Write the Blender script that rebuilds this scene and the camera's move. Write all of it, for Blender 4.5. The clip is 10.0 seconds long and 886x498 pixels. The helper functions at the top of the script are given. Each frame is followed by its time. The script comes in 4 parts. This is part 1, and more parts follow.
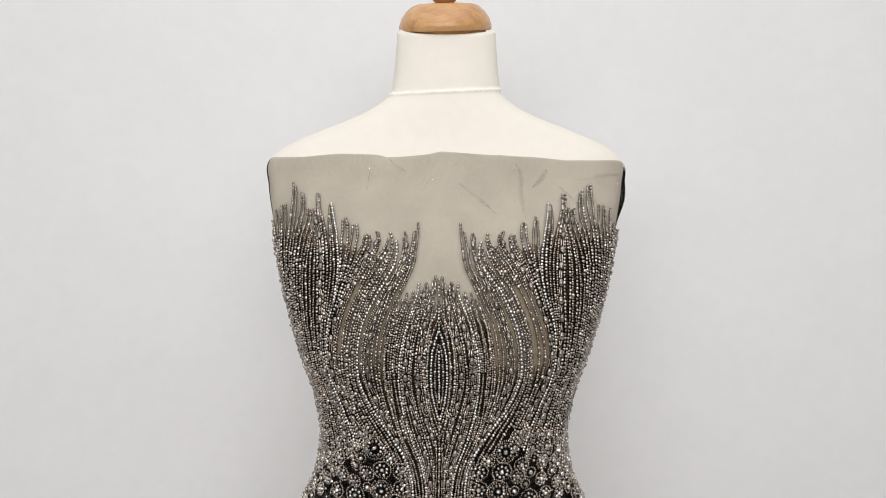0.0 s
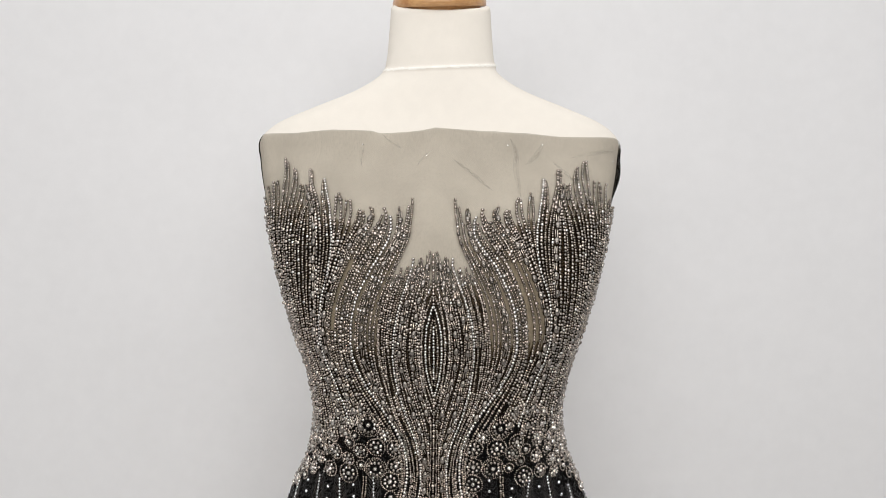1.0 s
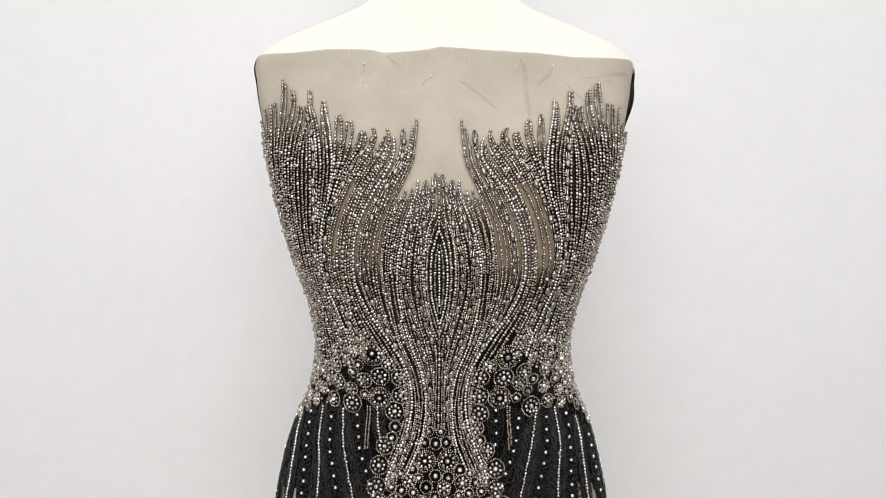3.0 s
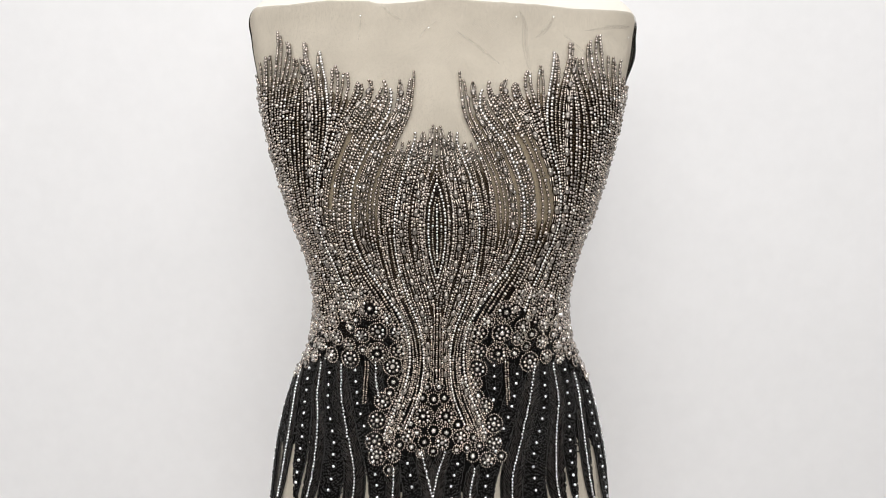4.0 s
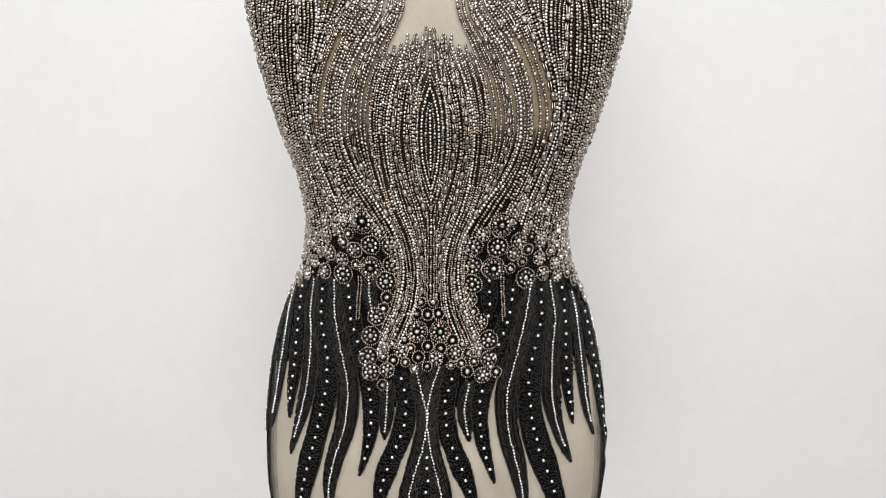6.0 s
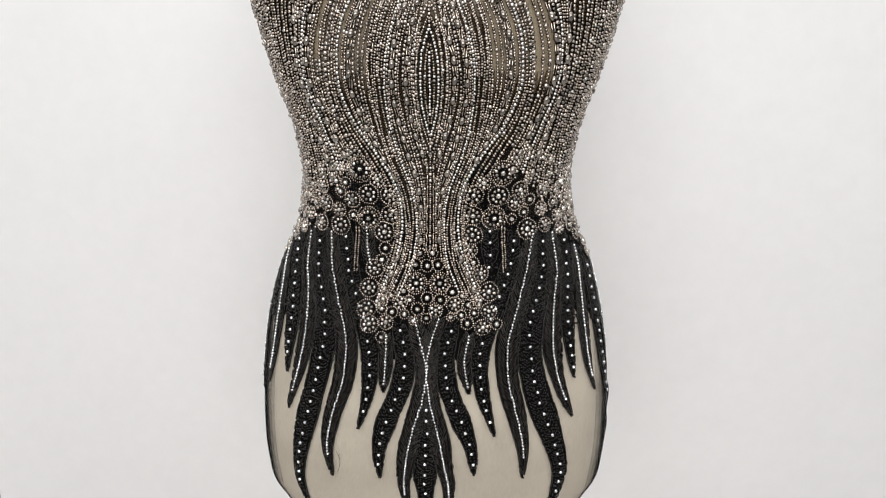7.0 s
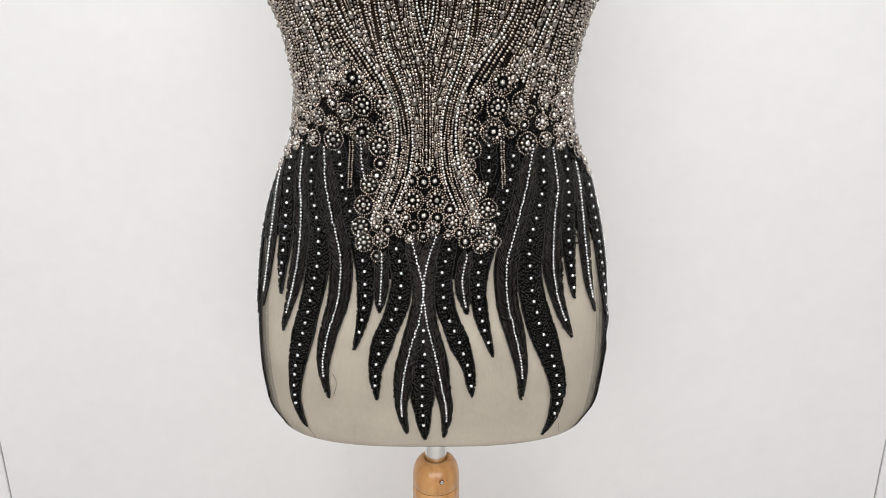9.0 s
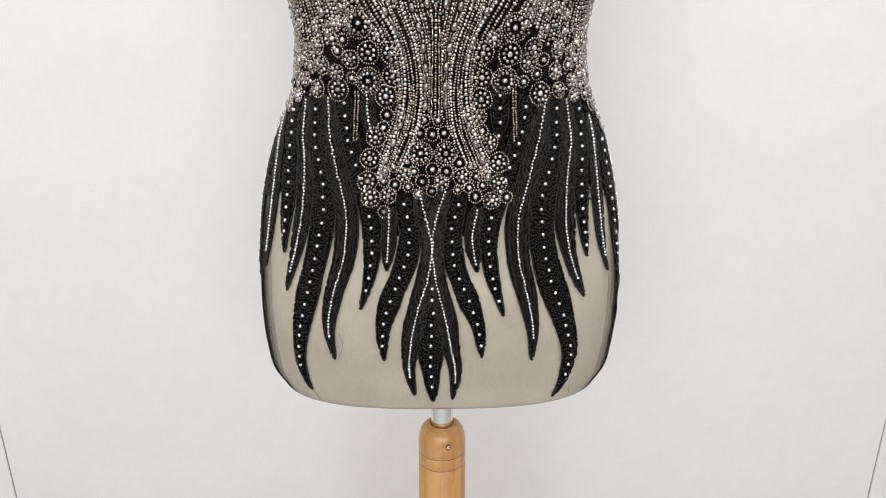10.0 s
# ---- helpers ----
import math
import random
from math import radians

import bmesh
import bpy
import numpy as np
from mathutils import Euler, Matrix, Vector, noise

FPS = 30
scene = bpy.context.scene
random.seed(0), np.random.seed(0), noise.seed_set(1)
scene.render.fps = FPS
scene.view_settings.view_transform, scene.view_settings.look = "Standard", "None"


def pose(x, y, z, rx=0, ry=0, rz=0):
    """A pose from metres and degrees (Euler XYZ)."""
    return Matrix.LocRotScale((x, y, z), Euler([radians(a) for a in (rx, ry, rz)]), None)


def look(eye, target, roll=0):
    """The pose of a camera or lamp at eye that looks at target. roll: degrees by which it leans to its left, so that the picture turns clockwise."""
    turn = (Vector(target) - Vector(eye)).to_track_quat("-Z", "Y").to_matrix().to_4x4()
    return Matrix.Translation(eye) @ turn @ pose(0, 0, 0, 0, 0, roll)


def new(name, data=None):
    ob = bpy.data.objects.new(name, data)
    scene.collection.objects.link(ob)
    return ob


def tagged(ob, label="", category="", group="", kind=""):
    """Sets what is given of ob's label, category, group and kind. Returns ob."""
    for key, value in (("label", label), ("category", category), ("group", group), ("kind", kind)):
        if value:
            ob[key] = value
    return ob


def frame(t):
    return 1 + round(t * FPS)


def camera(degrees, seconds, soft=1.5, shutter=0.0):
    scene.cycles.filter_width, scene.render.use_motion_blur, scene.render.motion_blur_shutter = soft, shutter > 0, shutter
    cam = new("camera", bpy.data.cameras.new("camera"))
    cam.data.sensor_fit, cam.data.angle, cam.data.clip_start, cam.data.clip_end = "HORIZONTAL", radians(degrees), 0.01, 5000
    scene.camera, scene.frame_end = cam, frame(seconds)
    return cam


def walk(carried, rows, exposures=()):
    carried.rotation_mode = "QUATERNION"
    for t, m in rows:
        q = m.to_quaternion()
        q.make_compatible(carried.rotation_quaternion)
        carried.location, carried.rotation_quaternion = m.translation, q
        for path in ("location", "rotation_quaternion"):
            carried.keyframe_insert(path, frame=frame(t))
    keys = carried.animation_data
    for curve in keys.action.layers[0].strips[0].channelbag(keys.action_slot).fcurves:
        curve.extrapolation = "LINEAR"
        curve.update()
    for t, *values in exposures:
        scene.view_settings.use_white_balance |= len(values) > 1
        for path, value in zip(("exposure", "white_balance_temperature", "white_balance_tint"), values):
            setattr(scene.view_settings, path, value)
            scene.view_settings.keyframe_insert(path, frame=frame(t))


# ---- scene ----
cam = camera(75.7, 10.0, 0.6)
METRES, EYE, TILT, LEAN, TURN = 0.3, 1.35, 0.0, 0.0, 0.0
ROWS = [
    (0.0, 0.0, 0.0, 0.0, 0.0, 0.0, -0.0),
    (0.5, -0.0177, -0.0029, -0.0289, -0.39, -0.1, -0.06),
    (1.0, -0.0052, 0.0196, -0.0761, -0.7, -0.32, -0.01),
    (1.5, -0.0103, 0.0645, -0.1112, -0.84, -1.33, 0.01),
    (2.0, -0.0287, 0.0716, -0.1472, -0.96, -2.23, -0.02),
    (3.5, -0.0201, 0.1067, -0.2678, -0.65, -4.57, 0.0),
    (4.0, -0.0145, 0.1077, -0.3221, -0.63, -5.41, 0.04),
    (4.5, -0.02, 0.1086, -0.3593, -0.38, -6.27, 0.03),
    (5.0, 0.0062, 0.119, -0.4095, -0.14, -6.96, -0.01),
    (5.5, 0.0266, 0.1269, -0.4524, 0.05, -7.98, 0.02),
    (7.0, 0.0363, 0.1567, -0.6309, 0.27, -10.32, -0.0),
    (7.5, 0.053, 0.1632, -0.6751, 0.37, -11.34, 0.01),
    (8.0, 0.068, 0.1792, -0.7229, 0.36, -12.07, 0.03),
    (8.5, 0.0625, 0.1858, -0.7751, 0.21, -12.88, 0.07),
    (9.0, 0.036, 0.1847, -0.803, -0.04, -13.74, 0.11),
    (9.5, 0.0168, 0.1941, -0.8365, -0.32, -14.54, 0.08),
    (10.0, -0.0095, 0.223, -0.8987, -0.54, -15.58, 0.13),
]
EXPOSURES = [(0.0, -0.18), (2.2, -0.2), (3.2, 0.09), (7.0, 0.13), (10.0, 0.17)]
walk(cam, [(t, pose(0, 0, EYE, TILT, LEAN, TURN) @ pose(METRES * x, METRES * y, METRES * z, 90 + pitch, roll, yaw)) for t, x, y, z, yaw, pitch, roll in ROWS], EXPOSURES)

# ---- light ----
world = bpy.data.worlds.new("room_air")
scene.world = world
world.use_nodes = True
world.node_tree.nodes["Background"].inputs[0].default_value = (1, .985, .96, 1)
world.node_tree.nodes["Background"].inputs[1].default_value = .03


def area_lamp(name, place, target, wide, high, watts, colour):
    lamp = bpy.data.lights.new(name, "AREA")
    lamp.shape, lamp.size, lamp.size_y, lamp.energy, lamp.color = "RECTANGLE", wide, high, watts, colour
    ob = new(name, lamp)
    ob.matrix_world = look(place, target)
    return ob


area_lamp("window_light", (-.10, -2.0, 1.65), (0, .8, .98), 3.4, 1.4, 58, (1, .978, .966))
area_lamp("ceiling_light", (0, -.30, 2.64), (0, -.25, 0), 2.6, 1.7, 22, (.99, .99, 1))


# ---- materials ----
def material(name, colour, rough=.5, metal=0.0, shine=.5, vary=0.0, island=False, grain=0.0, grain_size=200.0, bump=0.0, spread=0.0, coat=0.0):
    m = bpy.data.materials.new(name)
    m.use_nodes = True
    nt = m.node_tree
    b = nt.nodes["Principled BSDF"]
    b.inputs["Base Color"].default_value = (*colour, 1)
    b.inputs["Roughness"].default_value = rough
    b.inputs["Metallic"].default_value = metal
    b.inputs["Coat Weight"].default_value = coat
    b.inputs["Specular IOR Level"].default_value = shine
    last = None
    if vary or grain:
        hsv = nt.nodes.new("ShaderNodeHueSaturation")
        hsv.inputs["Color"].default_value = (*colour, 1)
        total = None
        if vary:
            src = nt.nodes.new("ShaderNodeNewGeometry" if island else "ShaderNodeObjectInfo")
            r = nt.nodes.new("ShaderNodeMapRange")
            r.inputs["To Min"].default_value, r.inputs["To Max"].default_value = 1 - vary, 1 + vary
            nt.links.new(src.outputs["Random Per Island" if island else "Random"], r.inputs["Value"])
            total = r.outputs[0]
            if spread:
                q = nt.nodes.new("ShaderNodeMapRange")
                q.inputs["To Min"].default_value, q.inputs["To Max"].default_value = max(.03, rough - spread), rough + spread
                nt.links.new(src.outputs["Random Per Island" if island else "Random"], q.inputs["Value"])
                nt.links.new(q.outputs[0], b.inputs["Roughness"])
        if grain:
            tc = nt.nodes.new("ShaderNodeTexCoord")
            last = None
            for size, part_of in ((grain_size, 1.0), (grain_size / 12, 1.2)):
                n = nt.nodes.new("ShaderNodeTexNoise")
                n.inputs["Scale"].default_value, n.inputs["Detail"].default_value = size, 4
                nt.links.new(tc.outputs["Object"], n.inputs["Vector"])
                r = nt.nodes.new("ShaderNodeMapRange")
                r.inputs["From Min"].default_value, r.inputs["From Max"].default_value = .3, .7
                r.inputs["To Min"].default_value, r.inputs["To Max"].default_value = 1 - grain * part_of, 1 + grain * part_of
                nt.links.new(n.outputs["Fac"], r.inputs["Value"])
                last = last or n
                if total is None:
                    total = r.outputs[0]
                else:
                    mul = nt.nodes.new("ShaderNodeMath")
                    mul.operation = "MULTIPLY"
                    nt.links.new(total, mul.inputs[0])
                    nt.links.new(r.outputs[0], mul.inputs[1])
                    total = mul.outputs[0]
        nt.links.new(total, hsv.inputs["Value"])
        nt.links.new(hsv.outputs[0], b.inputs["Base Color"])
    if bump and last:
        bp = nt.nodes.new("ShaderNodeBump")
        bp.inputs["Strength"].default_value, bp.inputs["Distance"].default_value = bump, .001
        nt.links.new(last.outputs["Fac"], bp.inputs["Height"])
        nt.links.new(bp.outputs[0], b.inputs["Normal"])
    return m


def wood_material(name, light, dark, axis_scale, coat=.25):
    m = material(name, light, .32, coat=coat)
    nt = m.node_tree
    b = nt.nodes["Principled BSDF"]
    tc, mp = nt.nodes.new("ShaderNodeTexCoord"), nt.nodes.new("ShaderNodeMapping")
    mp.inputs["Scale"].default_value = axis_scale
    n1, n2 = nt.nodes.new("ShaderNodeTexNoise"), nt.nodes.new("ShaderNodeTexNoise")
    n1.inputs["Scale"].default_value, n1.inputs["Detail"].default_value, n1.inputs["Distortion"].default_value = 9, 6, .6
    n2.inputs["Scale"].default_value, n2.inputs["Detail"].default_value = 60, 3
    ramp = nt.nodes.new("ShaderNodeValToRGB")
    ramp.color_ramp.elements[0].position, ramp.color_ramp.elements[1].position = .32, .66
    ramp.color_ramp.elements[0].color, ramp.color_ramp.elements[1].color = (*dark, 1), (*light, 1)
    nt.links.new(tc.outputs["Object"], mp.inputs["Vector"])
    nt.links.new(mp.outputs[0], n1.inputs["Vector"])
    nt.links.new(mp.outputs[0], n2.inputs["Vector"])
    mix = nt.nodes.new("ShaderNodeMath")
    mix.operation = "MULTIPLY_ADD"
    mix.inputs[1].default_value = .35
    nt.links.new(n2.outputs["Fac"], mix.inputs[0])
    sub = nt.nodes.new("ShaderNodeMath")
    sub.operation, sub.inputs[1].default_value = "SUBTRACT", .17
    nt.links.new(n1.outputs["Fac"], sub.inputs[0])
    nt.links.new(sub.outputs[0], mix.inputs[2])
    nt.links.new(mix.outputs[0], ramp.inputs[0])
    nt.links.new(ramp.outputs[0], b.inputs["Base Color"])
    return m


def tulle_material(name, colour, clear, tint=(1, .985, .955)):
    """Fine net: part of the light goes between the threads."""
    m = bpy.data.materials.new(name)
    m.use_nodes = True
    nt = m.node_tree
    b = nt.nodes["Principled BSDF"]
    b.inputs["Base Color"].default_value, b.inputs["Roughness"].default_value = (*colour, 1), .65
    b.inputs["Specular IOR Level"].default_value = .1
    hole = nt.nodes.new("ShaderNodeBsdfTransparent")
    hole.inputs["Color"].default_value = (*tint, 1)
    mix = nt.nodes.new("ShaderNodeMixShader")
    tc = nt.nodes.new("ShaderNodeTexCoord")
    mp = nt.nodes.new("ShaderNodeMapping")
    mp.inputs["Scale"].default_value = (700, 700, 120)
    n = nt.nodes.new("ShaderNodeTexNoise")
    n.inputs["Scale"].default_value, n.inputs["Detail"].default_value = 1, 2
    big = nt.nodes.new("ShaderNodeTexNoise")
    big.inputs["Scale"].default_value, big.inputs["Detail"].default_value = 22, 3
    nt.links.new(tc.outputs["Object"], mp.inputs["Vector"])
    nt.links.new(mp.outputs[0], n.inputs["Vector"])
    nt.links.new(tc.outputs["Object"], big.inputs["Vector"])
    add = nt.nodes.new("ShaderNodeMath")
    add.operation = "ADD"
    nt.links.new(n.outputs["Fac"], add.inputs[0])
    nt.links.new(big.outputs["Fac"], add.inputs[1])
    r = nt.nodes.new("ShaderNodeMapRange")
    r.inputs["From Min"].default_value, r.inputs["From Max"].default_value = .7, 1.3
    r.inputs["To Min"].default_value, r.inputs["To Max"].default_value = 1 - clear - .05, 1 - clear + .05
    nt.links.new(add.outputs[0], r.inputs["Value"])
    crease = nt.nodes.new("ShaderNodeTexNoise")
    crease.inputs["Scale"].default_value, crease.inputs["Detail"].default_value, crease.inputs["Distortion"].default_value = 11, 1, 1.2
    nt.links.new(tc.outputs["Object"], crease.inputs["Vector"])
    off, flat, thin, sum_up = (nt.nodes.new("ShaderNodeMath") for _ in range(4))
    off.operation, off.inputs[1].default_value = "SUBTRACT", .5
    flat.operation = "ABSOLUTE"
    nt.links.new(crease.outputs["Fac"], off.inputs[0])
    nt.links.new(off.outputs[0], flat.inputs[0])
    fold = nt.nodes.new("ShaderNodeMapRange")
    fold.inputs["From Min"].default_value, fold.inputs["From Max"].default_value = .0, .035
    fold.inputs["To Min"].default_value, fold.inputs["To Max"].default_value = .03, 0
    nt.links.new(flat.outputs[0], fold.inputs["Value"])
    thin.operation = "MULTIPLY"
    nt.links.new(fold.outputs[0], thin.inputs[0])
    nt.links.new(big.outputs["Fac"], thin.inputs[1])
    sum_up.operation = "ADD"
    nt.links.new(r.outputs[0], sum_up.inputs[0])
    nt.links.new(thin.outputs[0], sum_up.inputs[1])
    nt.links.new(sum_up.outputs[0], mix.inputs[0])
    nt.links.new(hole.outputs[0], mix.inputs[1])
    nt.links.new(b.outputs[0], mix.inputs[2])
    nt.links.new(mix.outputs[0], nt.nodes["Material Output"].inputs["Surface"])
    return m


WALL = material("white_wall_paint", (.785, .785, .79), .8, grain=.012, grain_size=40, bump=.05)
PALE_WALL = material("pale_grey_room_paint", (.40, .395, .385), .8, grain=.03, grain_size=40)
GREY_WALL = material("grey_room_paint", (.07, .068, .066), .8, grain=.03, grain_size=40)
FLOOR = material("pale_floor", (.50, .49, .475), .5, grain=.05, grain_size=60)
LINEN = material("cream_jersey", (.79, .745, .67), .85, grain=.012, grain_size=900, bump=.12)
SEAM = material("cream_piping", (.9, .88, .82), .7, grain=.03, grain_size=900, bump=.1)
BEECH = wood_material("lacquered_beech", (.62, .335, .13), (.46, .215, .07), (7, 7, .9))
BEECH_CAP = wood_material("lacquered_beech_cap", (.64, .37, .165), (.45, .21, .075), (1.6, 9, 9))
GROOVE = material("dark_groove", (.16, .065, .022), .6)
CHROME = material("polished_steel", (.82, .82, .80), .12, 1.0, grain=.02, grain_size=80)
TULLE = tulle_material("grey_tulle", (.085, .072, .056), .70, (1, .982, .945))
CREASE = tulle_material("tulle_crease", (.07, .06, .052), .955, (1, 1, 1))
SIDE = tulle_material("edge_darkening_grey_tulle", (.04, .037, .036), .825, (1, 1, 1))
# the next two darken the gaps under the beads, in place of shade
NET = tulle_material("dark_gap_shade_net", (.016, .012, .009), .56, (1, .93, .83))
BROWN = tulle_material("brown_gap_net", (.085, .068, .05), .78, (1, .96, .88))
GUN = material("gunmetal_beads", (.385, .34, .30), .15, 1.0, vary=.55, island=True, spread=.1)
BRONZE = material("bronze_beads", (.35, .305, .26), .15, 1.0, vary=.5, island=True, spread=.1)
ROUND = material("dark_pearl_beads", (.41, .37, .335), .13, 1.0, vary=.55, island=True, spread=.1)
SILVER = material("silver_beads", (.60, .58, .555), .15, 1.0, vary=.35, island=True, spread=.08)
BUGLE = material("grey_bugle_beads", (.33, .295, .26), .14, 1.0, vary=.4, island=True, spread=.08)
PEARL = material("steel_pearl", (.29, .265, .24), .19, 1.0, vary=.25)
CRYSTAL = material("smoky_crystal", (.56, .53, .49), .12, .85, vary=.45, coat=.5)
STONE = material("clear_rhinestone", (.88, .90, .93), .13, .75, vary=.15, coat=.8)
CHAIN = material("clear_rhinestone_chain", (.84, .85, .86), .13, .75, vary=.45, island=True, coat=.8)
BLACK = material("black_glass_beads", (.0062, .0055, .005), .16, 0.0, .32, vary=.5, island=True, spread=.08)
PAD = material("black_felt_ground", (.0035, .0033, .0031), .9, 0.0, .03, grain=.3, grain_size=600)
THREAD = material("brown_black_thread", (.018, .014, .0115), .35, 0.0, .45, vary=.7, island=True)

# form: heights, half widths, front depths, exponents
ZK = np.array([.757, .775, .80, .86, .92, .98, 1.03, 1.08, 1.13, 1.18, 1.23, 1.28, 1.33, 1.38, 1.43, 1.462, 1.4775, 1.496, 1.517, 1.531, 1.5415, 1.555, 1.58, 1.611])
WK = np.array([.1840, .1948, .1992, .2009, .1975, .1885, .1755, .1543, .1465, .1556, .1726, .1872, .199, .2089, .2175, .2165, .199, .158, .107, .083, .071, .067, .064, .0615])
FK = np.array([.110, .1125, .1165, .124, .1165, .109, .099, .0985, .1085, .111, .1225, .118, .1085, .084, .056, .0476, .043, .039, .036, .034, .033, .033, .032, .032])
BK = np.array([.095, .10, .105, .11, .105, .095, .085, .075, .075, .08, .085, .09, .09, .09, .085, .075, .07, .068, .066, .066, .07, .075, .082, .088])
NK = np.array([2.8, 2.9, 2.9, 2.9, 2.9, 2.9, 2.8, 2.7, 2.7, 2.8, 2.9, 3.0, 3.0, 3.0, 2.9, 2.7, 2.5, 2.3, 2.1, 2, 2, 2, 2, 2])
YC = .715
TRIM_Z, TRIM = np.array([1.06, 1.13, 1.18, 1.23, 1.28, 1.33, 1.38, 1.43]), np.array([0, .010, .025, .031, .023, .013, .005, 0])


def smooth_curve(z, zk, v):
    d = np.gradient(v, zk)
    i = np.clip(np.searchsorted(zk, z) - 1, 0, len(zk) - 2)
    h = zk[i + 1] - zk[i]
    s = np.clip((z - zk[i]) / h, 0, 1)
    return ((2 * s**3 - 3 * s**2 + 1) * v[i] + (s**3 - 2 * s**2 + s) * h * d[i]
            + (3 * s**2 - 2 * s**3) * v[i + 1] + (s**3 - s**2) * h * d[i + 1])


def surf(a, z, off=0.0):
    """The form's skin: a is the way round (0 front, 1 the side, 2 the back), z the height."""
    a, z = np.broadcast_arrays(np.asarray(a, float), np.asarray(z, float))
    w, f, b, n = (smooth_curve(z, ZK, v) for v in (WK, FK, BK, NK))
    q, ca = np.sin(a * np.pi / 2), np.cos(a * np.pi / 2)
    x = (w + off) * q * (1 - np.interp(z, TRIM_Z, TRIM) * q**6)
    deep = (1 - np.clip(np.abs(q), 0, 1) ** n) ** (1 / n)
    bust = .0057 * np.exp(-((np.abs(x) - .085) / .055) ** 2 - ((z - 1.28) / .06) ** 2)
    y = np.where(ca >= 0, -(f + off) * deep - bust * np.clip(ca * 4, 0, 1), (b + off) * deep)
    return np.stack([.0007 + .007 * (z - 1.1) + x, YC + y, z], -1)


# ---- mesh helpers ----
def link_mesh(name, verts, faces, mats, parent=None, label="", index=None, smooth=True):
    me = bpy.data.meshes.new(name)
    me.from_pydata(np.asarray(verts, float).tolist(), [], faces)
    for m in mats:
        me.materials.append(m)
    if index is not None:
        me.polygons.foreach_set("material_index", np.asarray(index, np.int32))
    me.polygons.foreach_set("use_smooth", np.full(len(me.polygons), smooth))
    me.update()
    ob = new(name, me)
    ob.parent = parent
    if label:
        tagged(ob, label)
    return ob


def lathe_shape(profile, seg):
    """Rings of (along x, radius) turned about x: points and triangles."""
    v, f = [], []
    for x, r in profile:
        if r == 0:
            v.append([(x, 0, 0)])
        else:
            v.append([(x, r * math.cos(2 * math.pi * k / seg), r * math.sin(2 * math.pi * k / seg)) for k in range(seg)])
    start, pts = [], []
    for ring in v:
        start.append(len(pts))
        pts += ring
    for i in range(len(v) - 1):
        a, b = start[i], start[i + 1]
        for k in range(seg):
            k2 = (k + 1) % seg
            if len(v[i]) == 1:
                f.append((a, b + k, b + k2))
            elif len(v[i + 1]) == 1:
                f.append((a + k, b, a + k2))
            else:
                f += [(a + k, b + k, b + k2), (a + k, b + k2, a + k2)]
    return np.array(pts), np.array(f)


# unit beads: length 1 along x, radius .5
SEED = lathe_shape([(-.42, 0), (-.46, .25), (-.26, .46), (0, .5), (.26, .46), (.46, .25), (.42, 0)], 8)
BALL = lathe_shape([(-.5, 0), (-.36, .35), (-.13, .48), (.13, .48), (.36, .35), (.5, 0)], 8)
SMALL = lathe_shape([(-.5, 0), (-.25, .43), (.25, .43), (.5, 0)], 6)
TUBE = lathe_shape([(-.47, 0), (-.5, .4), (-.45, .5), (.45, .5), (.5, .4), (.47, 0)], 8)
OVAL = lathe_shape([(-.5, 0), (-.47, .17), (-.36, .35), (-.18, .46), (0, .5), (.18, .46), (.36, .35), (.47, .17), (.5, 0)], 12)
GEM = lathe_shape([(-.5, 0), (-.3, .42), (-.05, .5), (.08, .49), (.30, .36), (.44, .18), (.47, 0)], 8)
STITCH = lathe_shape([(-.5, 0), (0, .5), (.5, 0)], 4)


